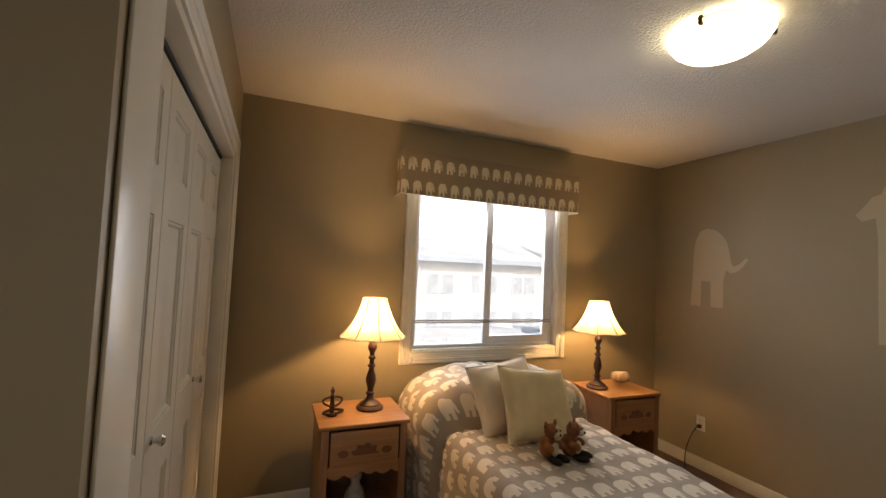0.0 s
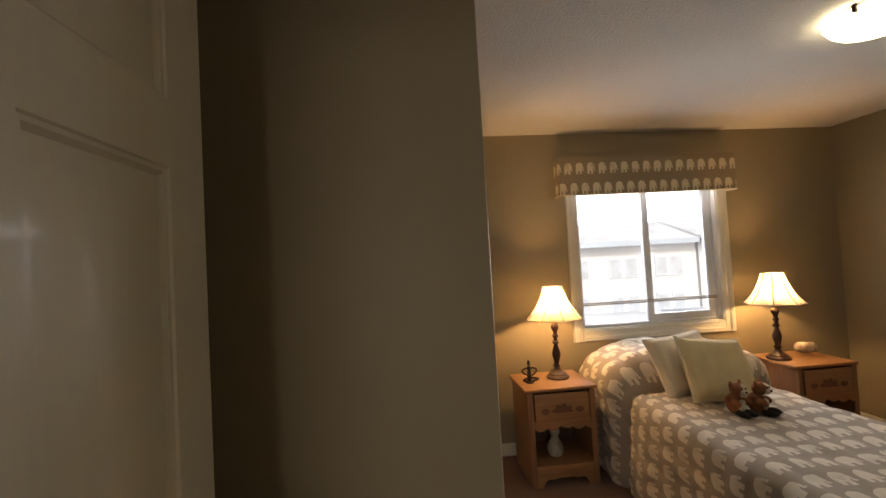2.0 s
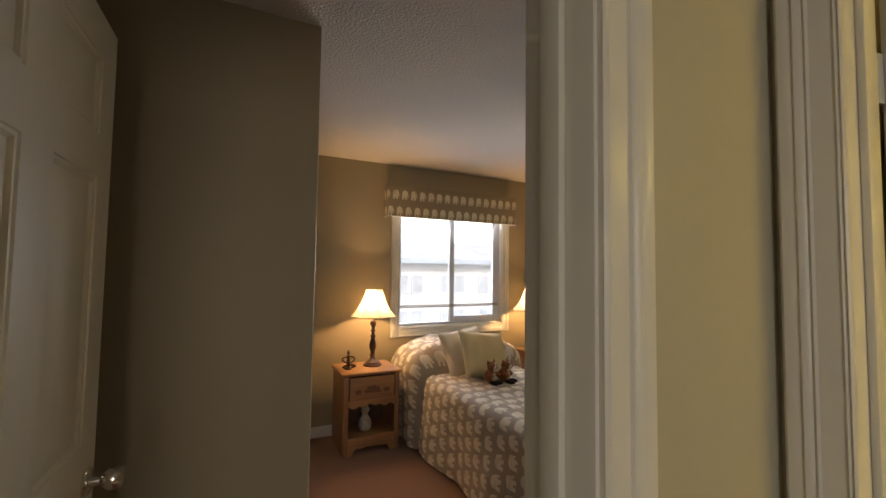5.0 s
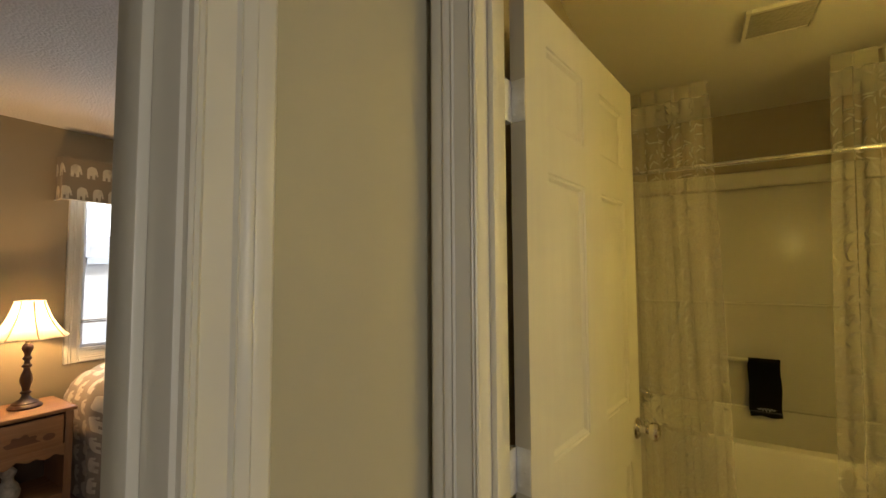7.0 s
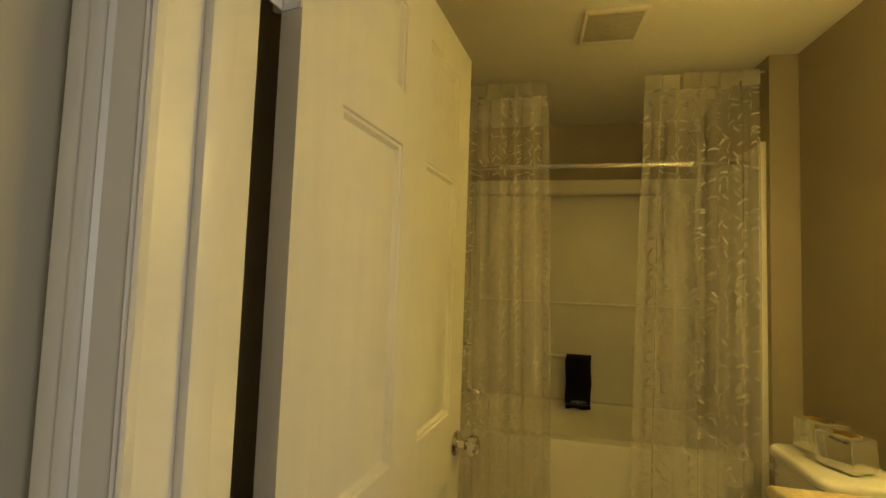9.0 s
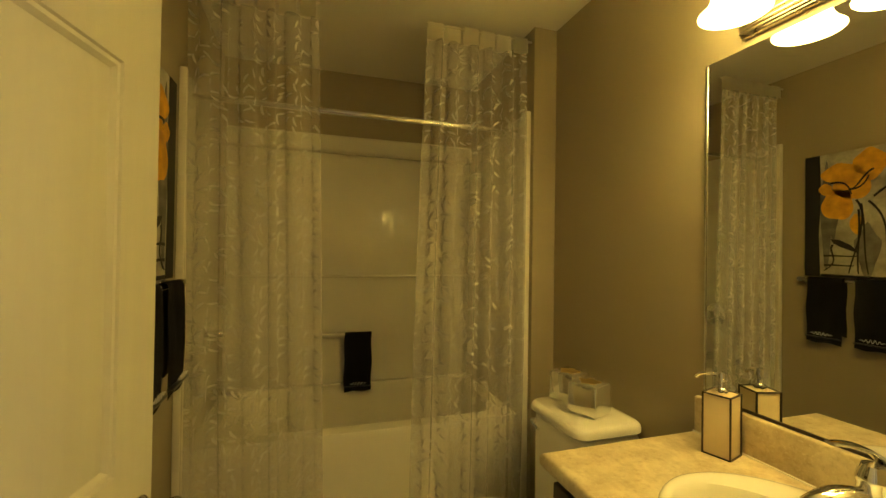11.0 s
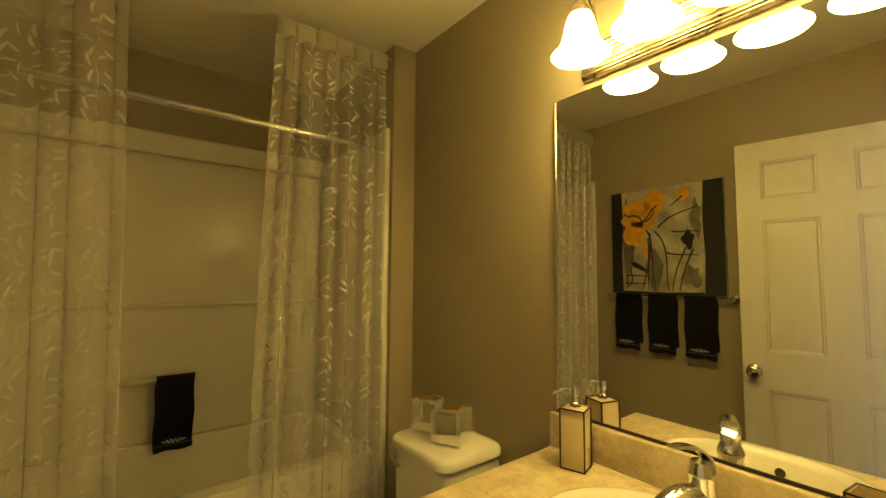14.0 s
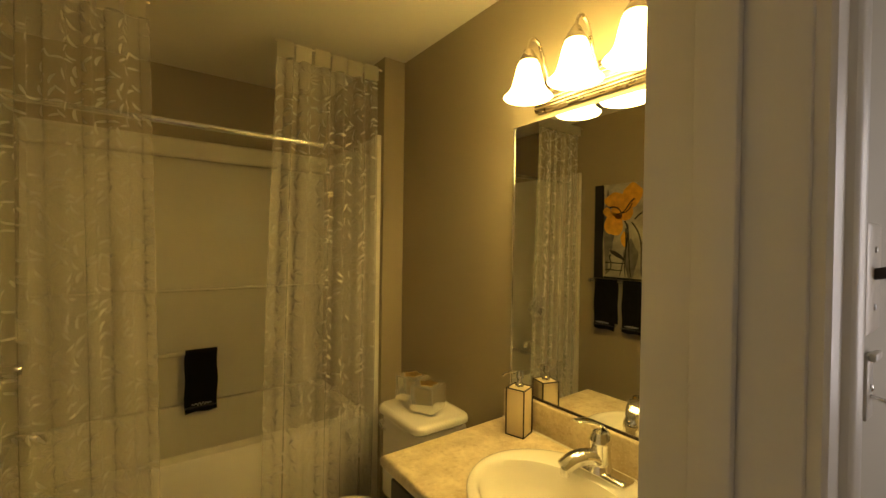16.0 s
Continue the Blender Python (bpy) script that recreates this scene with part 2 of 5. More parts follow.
PORCELAIN = surface("white_porcelain", (0.82, 0.79, 0.70), 0.09, 0.01, 3.0, 60.0, 0.0, coat=0.5)
FIBREGLASS = surface("glossy_white_fibreglass", (0.72, 0.69, 0.60), 0.20, 0.025, 3.0, 9.0, 0.12, 0.004)
FIBREGLASS.node_tree.nodes["Principled BSDF"].inputs["Specular IOR Level"].default_value = 0.32
LAMINATE = stone_laminate("beige_stone_laminate")
ESPRESSO = wood("espresso_cabinet", (0.06, 0.035, 0.022), (0.03, 0.018, 0.012), 2, 0.35)
BLACK_TERRY = surface("black_terry", (0.010, 0.009, 0.010), 0.95, 0.2, 30.0, 500.0, 0.9, 0.004)
BLACK_SATIN = surface("black_satin_band", (0.03, 0.03, 0.035), 0.3, 0.1, 30.0, 300.0, 0.1)
MIRROR = surface("mirror_silver", (0.84, 0.85, 0.84), 0.0, 0.0, 1.0, 1.0, 0.0, metal=1.0)
MIRROR.node_tree.nodes["Principled BSDF"].inputs["Roughness"].default_value = 0.0
for old in list(MIRROR.node_tree.nodes["Principled BSDF"].inputs["Roughness"].links):
    MIRROR.node_tree.links.remove(old)
SHEER = sheer("leaf_organza")
TAB = surface("white_curtain_tabs", (0.74, 0.70, 0.58), 0.8, 0.04, 10.0, 500.0, 0.3)
DOME = glow("lit_dome_glass", (1.0, 0.86, 0.55), DOME_GLOW)
BELL = glow("lit_bell_glass", AMBER, BELL_GLOW)
BULB = glow("lit_vanity_bulb", AMBER, BULB_GLOW)
SILVERED = surface("silvered_glass", (0.88, 0.87, 0.83), 0.06, 0.02, 8.0, 60.0, 0.0, metal=0.82)
CRYSTAL = clear_glass("clear_crystal", (0.98, 0.97, 0.93), 0.0, False)
GOLD = surface("gold_leaf", (0.75, 0.50, 0.14), 0.3, 0.15, 30.0, 200.0, 0.1, metal=0.9)
IVORY = surface("ivory_ceramic", (0.74, 0.62, 0.40), 0.3, 0.03, 8.0, 100.0, 0.04)
EDGE = surface("dark_brown_edging", (0.03, 0.017, 0.01), 0.4, 0.1)
PLUSH = surface("brown_plush", (0.40, 0.155, 0.065), 0.95, 0.25, 30.0, 350.0, 0.9, 0.006)
PLUSH_PALE = surface("pale_plush", (0.78, 0.70, 0.56), 0.95, 0.15, 30.0, 350.0, 0.9, 0.006)
PLUSH_DARK = surface("dark_plush", (0.02, 0.013, 0.01), 0.9, 0.15, 30.0, 350.0, 0.8, 0.004)
DECAL = surface("pale_wall_paint", (0.50, 0.43, 0.30), 0.5, 0.02, 1.2, 260.0, 0.12, 0.0008)
PLASTIC = surface("ivory_plastic", (0.74, 0.70, 0.60), 0.35, 0.02)
BLACK = surface("black_rubber", (0.015, 0.014, 0.013), 0.5, 0.1)
SHELL = surface("pearly_shell", (0.62, 0.50, 0.38), 0.25, 0.2, 40.0, 120.0, 0.2, coat=0.4)
CANVAS = surface("cream_canvas", (0.47, 0.44, 0.35), 0.75, 0.24, 9.0, 60.0, 0.4)
INK = surface("black_canvas_paint", (0.012, 0.011, 0.011), 0.6, 0.15)
ORANGE = surface("orange_paint", (0.74, 0.38, 0.03), 0.6, 0.15, 25.0, 200.0, 0.3)
GREY_PAINT = surface("grey_wash", (0.20, 0.19, 0.17), 0.7, 0.25, 15.0, 200.0, 0.3)
# Rail coloured taupe: the darkness of its backlit side is put into the colour.
RAIL = surface("backlit_shade_rail", (0.42, 0.39, 0.36), 0.5, 0.05)
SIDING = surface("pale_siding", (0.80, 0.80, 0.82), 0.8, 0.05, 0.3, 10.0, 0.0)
# Blue siding, roofs and panes lifted pale; the washed-out glare outside is painted in.
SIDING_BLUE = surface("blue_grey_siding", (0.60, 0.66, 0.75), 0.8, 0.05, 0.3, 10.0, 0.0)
ROOFING = surface("washed_out_snowy_shingles", (0.80, 0.81, 0.84), 0.9, 0.1, 0.5, 10.0, 0.1)
PALE_PANE = surface("washed_out_house_glass", (0.64, 0.68, 0.75), 0.1, 0.1, 1.0, 5.0, 0.0)
SNOW = surface("snowy_ground", (0.75, 0.76, 0.80), 0.9, 0.05, 0.2, 5.0, 0.1)


# ---- mesh helpers ----
def box(bm, x0, y0, z0, x1, y1, z1, bevel=0.0, seg=2):
    made = bmesh.ops.create_cube(bm, size=1.0, matrix=Matrix.LocRotScale(
        ((x0 + x1) / 2, (y0 + y1) / 2, (z0 + z1) / 2), None, (abs(x1 - x0), abs(y1 - y0), abs(z1 - z0))))
    if bevel:
        edges = list({e for v in made["verts"] for e in v.link_edges})
        bmesh.ops.bevel(bm, geom=edges, offset=bevel, segments=seg, affect="EDGES", profile=0.5)
    return bm


def lathe(bm, profile, seg=28, m=Matrix()):
    """Turns a profile of (radius, height) about z."""
    rings = [[bm.verts.new(m @ Vector((r * math.cos(a), r * math.sin(a), z))) for a in (2 * math.pi * k / seg for k in range(seg))]
             for r, z in profile]
    for a, b in zip(rings, rings[1:]):
        for k in range(seg):
            bm.faces.new((a[k], a[(k + 1) % seg], b[(k + 1) % seg], b[k]))
    for ring, (r, z), flip in ((rings[0], profile[0], True), (rings[-1], profile[-1], False)):
        if 1e-4 < r and not (profile[0] == profile[-1]):
            bm.faces.new(ring[::-1] if flip else ring)
    return bm


def tube(bm, points, radius, seg=10):
    """A round bar through points; radius a number or one for each point."""
    points = [Vector(p) for p in points]
    radii = radius if isinstance(radius, (list, tuple)) else [radius] * len(points)
    rings, side = [], None
    for k, p in enumerate(points):
        d = (points[min(k + 1, len(points) - 1)] - points[max(k - 1, 0)]).normalized()
        if side is None:
            side = d.orthogonal().normalized()
        side = (side - d * side.dot(d)).normalized()
        up = d.cross(side)
        rings.append([bm.verts.new(p + radii[k] * (math.cos(a) * side + math.sin(a) * up))
                      for a in (2 * math.pi * j / seg for j in range(seg))])
    for a, b in zip(rings, rings[1:]):
        for k in range(seg):
            bm.faces.new((a[k], a[(k + 1) % seg], b[(k + 1) % seg], b[k]))
    bm.faces.new(rings[0][::-1])
    bm.faces.new(rings[-1])
    return bm


def bezier(p0, p1, p2, p3, n=12):
    p0, p1, p2, p3 = map(Vector, (p0, p1, p2, p3))
    return [(1 - t) ** 3 * p0 + 3 * (1 - t) ** 2 * t * p1 + 3 * (1 - t) * t * t * p2 + t ** 3 * p3 for t in (k / n for k in range(n + 1))]


def slab(bm, outline, depth, m=Matrix()):
    """A flat plate with that outline in x and y, from z = 0 to depth."""
    low = [bm.verts.new(m @ Vector((x, y, 0))) for x, y in outline]
    high = [bm.verts.new(m @ Vector((x, y, depth))) for x, y in outline]
    count = len(outline)
    bm.faces.new(low[::-1])
    bm.faces.new(high)
    for k in range(count):
        bm.faces.new((low[k], low[(k + 1) % count], high[(k + 1) % count], high[k]))
    return bm


def ball(bm, centre, radii, seg=16, turn=None):
    m = Matrix.LocRotScale(centre, turn, radii)
    bmesh.ops.create_uvsphere(bm, u_segments=seg, v_segments=max(6, seg // 2), radius=1.0, matrix=m)
    return bm


def grid(bm, points, uvs=None):
    """A sheet through rows of points, with uvs of the same layout."""
    rows = [[bm.verts.new(p) for p in row] for row in points]
    layer = bm.loops.layers.uv.verify()
    for i in range(len(rows) - 1):
        for j in range(len(rows[0]) - 1):
            keys = ((i, j), (i, j + 1), (i + 1, j + 1), (i + 1, j))
            f = bm.faces.new([rows[a][b] for a, b in keys])
            if uvs:
                for loop, (a, b) in zip(f.loops, keys):
                    loop[layer].uv = uvs[a][b]
    return bm


def mesh(name, bm, material, smooth=True):
    bmesh.ops.recalc_face_normals(bm, faces=bm.faces)
    data = bpy.data.meshes.new(name)
    bm.to_mesh(data)
    bm.free()
    for m in material if isinstance(material, (list, tuple)) else (material,):
        data.materials.append(m)
    if smooth:
        data.polygons.foreach_set("use_smooth", [True] * len(data.polygons))
        data.set_sharp_from_angle(angle=radians(38))
    return data


def part(name, bm, material, parent, label="", smooth=True, m=None):
    ob = new(name, mesh(name, bm, material, smooth))
    ob.parent = parent
    if m is not None:
        ob.matrix_basis = m
    return tagged(ob, label)


def solid(name, bm, material, label="", category="", kind="", group="", m=None, smooth=True):
    ob = new(name, mesh(name, bm, material, smooth))
    if m is not None:
        ob.matrix_basis = m
    return tagged(ob, label, category, group, kind)


def thing(name, label, category, m=Matrix(), group="", kind=""):
    ob = new(name)
    ob.empty_display_size = 0.1
    ob.matrix_basis = m
    return tagged(ob, label, category, group, kind)


def B(*args, **kw):
    return box(bmesh.new(), *args, **kw)


# ---- setting: floors, walls, ceilings ----
H = 2.46
BW, BE, BS, BN = 1.035, 4.432, 0.556, 3.789          # bedroom: closet front, east, south and north walls
ENTRY_W, CLOSET_Y = 0.22, 1.79                        # entry's west wall, closet's side wall
DOOR_L, DOOR_R, HEAD = 0.385, 1.136, 2.06             # bedroom doorway
HALL_Y, HALL_X, BATH_X = 0.43, 1.567, 1.695           # hall's two walls, bath's west wall
BATH_S, BATH_N, BATH_E = -1.177, 0.42, 4.19
JAMB_N, JAMB_S = 0.335, -0.462                        # bath doorway
HALL_W, HALL_S = -0.7, -2.2


def wall(name, bm, material, label):
    return solid(name, bm, material, label, "wall", "structure")


solid("floor_bedroom", B(-0.1, 0.49, -0.12, 4.55, 3.9, 0.0), CARPET, "rust-brown cut-pile carpet in the bedroom", "floor", "structure")
solid("floor_hall", B(HALL_W - 0.1, HALL_S - 0.1, -0.12, 1.63, 0.49, 0.0), CARPET, "rust-brown cut-pile carpet in the hallway", "floor", "structure")
solid("floor_bathroom", B(1.63, -1.3, -0.12, 4.3, 0.49, 0.0), VINYL_FLOOR, "beige vinyl bathroom floor", "floor", "structure")
solid("ceiling_bedroom", B(-0.1, 0.49, H, 4.55, 3.9, H + 0.1), CEILING, "stippled off-white bedroom ceiling", "ceiling", "structure")
solid("ceiling_hall", B(HALL_W - 0.1, HALL_S - 0.1, H, 1.63, 0.49, H + 0.1), CEILING, "stippled off-white hallway ceiling", "ceiling", "structure")
solid("ceiling_bathroom", B(1.63, -1.3, H, 4.3, 0.49, H + 0.1), CEILING_SMOOTH, "smooth off-white bathroom ceiling", "ceiling", "structure")

WX0, WX1, WZ0, WZ1 = 2.155, 3.35, 0.895, 2.12         # window opening
bm = bmesh.new()
box(bm, 0.1, BN, 0, WX0, BN + 0.16, H)
box(bm, WX1, BN, 0, 4.55, BN + 0.16, H)
box(bm, WX0, BN, 0, WX1, BN + 0.16, WZ0)
box(bm, WX0, BN, WZ1, WX1, BN + 0.16, H)
wall("wall_north", bm, TAUPE, "taupe painted wall round the bedroom window")
wall("wall_east", B(BE, 0.43, 0, BE + 0.12, BN, H), TAUPE, "taupe painted bedroom wall with pale animal shapes")
bm = bmesh.new()
box(bm, ENTRY_W - 0.12, HALL_Y, 0, DOOR_L - 0.02, BS, H)
box(bm, DOOR_R + 0.02, HALL_Y + 0.004, 0, BE, BS, H)
box(bm, DOOR_L - 0.02, HALL_Y, HEAD + 0.02, DOOR_R + 0.02, BS, H)
wall("wall_south", bm, TAUPE, "taupe painted wall with the bedroom doorway")
wall("wall_entry", B(ENTRY_W - 0.12, BS, 0, ENTRY_W, CLOSET_Y, H), TAUPE, "taupe painted wall behind the bedroom door")
wall("wall_closet_side", B(ENTRY_W - 0.12, CLOSET_Y, 0, BW - 0.09, CLOSET_Y + 0.09, H), TAUPE, "taupe painted side wall of the closet")
CY0, CY1, CZ = 1.985, 3.47, 2.02
bm = bmesh.new()
box(bm, BW - 0.09, CLOSET_Y, 0, BW, CY0, H)
box(bm, BW - 0.09, CY1, 0, BW, BN, H)
box(bm, BW - 0.09, CY0, CZ, BW, CY1, H)
wall("wall_closet_front", bm, TAUPE, "taupe painted wall round the closet doors")
wall("wall_closet_back", B(0.1, CLOSET_Y + 0.09, 0, 0.2, BN, H), TAUPE, "taupe painted back wall of the closet")
wall("wall_hall_north", B(DOOR_R + 0.02, HALL_Y, 0, HALL_X + 0.04, HALL_Y + 0.004, H), HALL_PAINT, "beige painted hallway wall beside the bedroom doorway")
bm = bmesh.new()
box(bm, HALL_X, JAMB_N + 0.02, 0, BATH_X, HALL_Y, H)
box(bm, HALL_X, HALL_S, 0, BATH_X, JAMB_S - 0.02, H)
box(bm, HALL_X, JAMB_S - 0.02, HEAD + 0.02, BATH_X, JAMB_N + 0.02, H)
wall("wall_bath_door", bm, HALL_PAINT, "beige painted wall with the bathroom doorway")
wall("wall_hall_west", B(HALL_W - 0.12, HALL_S, 0, HALL_W, HALL_Y, H), HALL_PAINT, "beige painted hallway wall")
bm = B(HALL_W - 0.12, HALL_S - 0.12, 0, -0.4, HALL_S, H)
box(bm, 0.7, HALL_S - 0.12, 0, BATH_X, HALL_S, H)
box(bm, -0.4, HALL_S - 0.12, 0, 0.7, HALL_S, 0.8)
box(bm, -0.4, HALL_S - 0.12, 2.1, 0.7, HALL_S, H)
wall("wall_hall_south", bm, HALL_PAINT, "beige painted end wall of the hallway with a window opening")
wall("wall_hall_stub", B(HALL_W, HALL_Y, 0, ENTRY_W - 0.12, BS, H), HALL_PAINT, "beige painted hallway wall")
wall("wall_bath_south", B(BATH_X, BATH_S - 0.12, 0, 4.3, BATH_S, H), BATH_PAINT, "brown painted bathroom wall behind the mirror")
wall("wall_bath_north", B(BATH_X, BATH_N, 0, 4.3, HALL_Y + 0.002, H), BATH_PAINT, "brown painted bathroom wall with the picture")
wall("wall_bath_east", B(BATH_E, BATH_S, 0, 4.3, BATH_N, H), BATH_PAINT, "brown painted wall above the bathtub")
wall("wall_bath_wing", B(3.37, BATH_S, 0, BATH_E, -1.058, H), BATH_PAINT, "brown painted wing wall at the end of the bathtub")
bm = B(BATH_X - 0.002, JAMB_N + 0.02, 0, BATH_X + 0.006, BATH_N, H)
box(bm, BATH_X - 0.002, BATH_S, 0, BATH_X + 0.006, JAMB_S - 0.02, H)
box(bm, BATH_X - 0.002, JAMB_S - 0.02, HEAD + 0.02, BATH_X + 0.006, JAMB_N + 0.02, H)
wall("wall_bath_west", bm, BATH_PAINT, "brown painted bathroom wall beside the door")


def strip(profile, a, b, out):
    """A moulding: profile of (width, thickness) drawn from a to b; width runs along the third way, thickness along out."""
    a, b, out = Vector(a), Vector(b), Vector(out)
    side = (b - a).normalized().cross(out)
    bm = bmesh.new()
    ends = [[bm.verts.new(p + side * w + out * t) for w, t in profile] for p in (a, b)]
    count = len(profile)
    for k in range(count):
        bm.faces.new((ends[0][k], ends[0][(k + 1) % count], ends[1][(k + 1) % count], ends[1][k]))
    bm.faces.new(ends[0][::-1])
    bm.faces.new(ends[1])
    return bm


BASE_PROFILE = [(0, 0), (0, 0.013), (0.062, 0.013), (0.068, 0.010), (0.078, 0.010), (0.088, 0.004), (0.09, 0)]


def baseboard(a, b, out):
    """Runs along the floor with its top up."""
    ob_bm = strip(BASE_PROFILE, a, b, out)
    for v in ob_bm.verts:
        if v.co.z < -1e-4:
            v.co.z = -v.co.z
    return solid("baseboard", ob_bm, WHITE, "white moulded baseboard along the wall", "baseboard", "structure")


baseboard((BW, BN, 0), (BE, BN, 0), (0, -1, 0))
baseboard((BE, BN - 0.014, 0), (BE, BS, 0), (-1, 0, 0))
baseboard((DOOR_R + 0.11, BS, 0), (BE - 0.014, BS, 0), (0, 1, 0))
baseboard((ENTRY_W, CLOSET_Y, 0), (BW, CLOSET_Y, 0), (0, -1, 0))
baseboard((HALL_X, HALL_S, 0), (HALL_X, JAMB_S - 0.1, 0), (-1, 0, 0))
baseboard((DOOR_R + 0.1, HALL_Y, 0), (HALL_X, HALL_Y, 0), (0, -1, 0))
baseboard((BW, CY1 + 0.1, 0), (BW, BN - 0.014, 0), (1, 0, 0))

CASING = [(0, 0), (0, 0.009), (0.003, 0.0115), (0.006, 0.0085), (0.009, 0.0115), (0.013, 0.0085), (0.017, 0.0095), (0.040, 0.012), (0.043, 0.0165), (0.047, 0.0135), (0.051, 0.018),
          (0.058, 0.0195), (0.062, 0.016), (0.068, 0.019), (0.080, 0.019), (0.085, 0.015), (0.086, 0.0)]


def casing(parent, a, b, out, inward):
    """One length of door or window casing from a to b on a wall; its thin edge lies at the opening, inward points to it."""
    a, b, out, inward = Vector(a), Vector(b), Vector(out), Vector(inward)
    bm = bmesh.new()
    ends = [[bm.verts.new(p - inward * w + out * t) for w, t in CASING] for p in (a, b)]
    count = len(CASING)
    for k in range(count):
        bm.faces.new((ends[0][k], ends[0][(k + 1) % count], ends[1][(k + 1) % count], ends[1][k]))
    bm.faces.new(ends[0][::-1])
    bm.faces.new(ends[1])
    return part("casing", bm, WHITE, parent, smooth=True)


# bedroom doorway: jamb, stop and casings
frame_1 = thing("door_frame_1", "white painted frame of the bedroom doorway", "door frame", kind="structure")
for x0, x1 in ((DOOR_L - 0.02, DOOR_L), (DOOR_R, DOOR_R + 0.02)):
    part("jamb", B(x0, HALL_Y - 0.004, 0, x1, BS + 0.004, HEAD + 0.02, bevel=0.002), WHITE, frame_1)
part("head_jamb", B(DOOR_L, HALL_Y - 0.004, HEAD, DOOR_R, BS + 0.004, HEAD + 0.02, bevel=0.002), WHITE, frame_1)
part("door_stop", B(DOOR_R - 0.012, HALL_Y + 0.045, 0, DOOR_R, HALL_Y + 0.085, HEAD, bevel=0.003), WHITE, frame_1)
part("door_stop", B(DOOR_L, HALL_Y + 0.045, 0, DOOR_L + 0.012, HALL_Y + 0.085, HEAD, bevel=0.003), WHITE, frame_1)
for y, out in ((HALL_Y - 0.004, -1), (BS + 0.004, 1)):
    casing(frame_1, (DOOR_R + 0.006, y, 0), (DOOR_R + 0.006, y, HEAD + 0.092), (0, out, 0), (-1, 0, 0))
    casing(frame_1, (DOOR_L - 0.006, y, 0), (DOOR_L - 0.006, y, HEAD + 0.092), (0, out, 0), (1, 0, 0))
    casing(frame_1, (DOOR_L - 0.006, y, HEAD + 0.006), (DOOR_R + 0.006, y, HEAD + 0.006), (0, out, 0), (0, 0, -1))

# bathroom doorway
frame_2 = thing("door_frame_2", "white painted frame of the bathroom doorway", "door frame", kind="structure")
for y0, y1 in ((JAMB_N, JAMB_N + 0.02), (JAMB_S - 0.02, JAMB_S)):
    part("jamb", B(HALL_X - 0.004, y0, 0, BATH_X - 0.003, y1, HEAD + 0.02, bevel=0.002), WHITE, frame_2)
part("head_jamb", B(HALL_X - 0.004, JAMB_S, HEAD, BATH_X + 0.003, JAMB_N, HEAD + 0.02, bevel=0.002), WHITE, frame_2)
part("door_stop", B(HALL_X + 0.04, JAMB_N - 0.012, 0, HALL_X + 0.075, JAMB_N, HEAD, bevel=0.003), WHITE, frame_2)
part("door_stop", B(HALL_X + 0.04, JAMB_S, 0, HALL_X + 0.075, JAMB_S + 0.012, HEAD, bevel=0.003), WHITE, frame_2)
casing(frame_2, (HALL_X - 0.004, JAMB_N - 0.003, 0), (HALL_X - 0.004, JAMB_N - 0.003, HEAD + 0.09), (-1, 0, 0), (0, -1, 0))
casing(frame_2, (HALL_X - 0.004, JAMB_S - 0.006, 0), (HALL_X - 0.004, JAMB_S - 0.006, HEAD + 0.09), (-1, 0, 0), (0, 1, 0))
casing(frame_2, (HALL_X - 0.004, JAMB_S - 0.006, HEAD + 0.006), (HALL_X - 0.004, JAMB_N, HEAD + 0.006), (-1, 0, 0), (0, 0, -1))


# ---- doors ----
def panelled(bm, w, h, thick, rows, stile=0.100, mid=0.122):
    """A moulded door leaf in x (0..w), z (0..h), y (-thick..0), with sunk and raised panels on both faces."""
    cols = [(stile, w / 2 - mid / 2), (w / 2 + mid / 2, w - stile)] if mid else [(stile, w - stile)]
    xs = sorted({0.0, w, *[c for pair in cols for c in pair]})
    zs = sorted({0.0, h, *[r for pair in rows for r in pair]})
    for face, sign in ((0.0, 1), (-thick, -1)):
        for i in range(len(xs) - 1):
            for j in range(len(zs) - 1):
                x0, x1, z0, z1 = xs[i], xs[i + 1], zs[j], zs[j + 1]
                rings = [(0.0, 0.0)]
                if (x0, x1) in cols and (z0, z1) in rows:
                    rings += [(0.003, -0.0035), (0.009, -0.004), (0.016, -0.0105), (0.026, -0.011), (0.060, -0.002)]
                loops = [[bm.verts.new((x, face + sign * d, z)) for x, z in ((x0 + o, z0 + o), (x1 - o, z0 + o), (x1 - o, z1 - o), (x0 + o, z1 - o))]
                         for o, d in rings]
                for a, b in zip(loops, loops[1:]):
                    for k in range(4):
                        bm.faces.new((a[k], a[(k + 1) % 4], b[(k + 1) % 4], b[k]))
                bm.faces.new(loops[-1])
    for quad in (((0, 0), (w, 0)), ((w, 0), (w, h)), ((w, h), (0, h)), ((0, h), (0, 0))):
        (xa, za), (xb, zb) = quad
        bm.faces.new([bm.verts.new(p) for p in ((xa, 0, za), (xb, 0, zb), (xb, -thick, zb), (xa, -thick, za))])
    bmesh.ops.remove_doubles(bm, verts=bm.verts, dist=1e-5)
    return bm


ROWS6 = [(0.22, 0.84), (1.02, 1.650), (1.755, 1.94)]


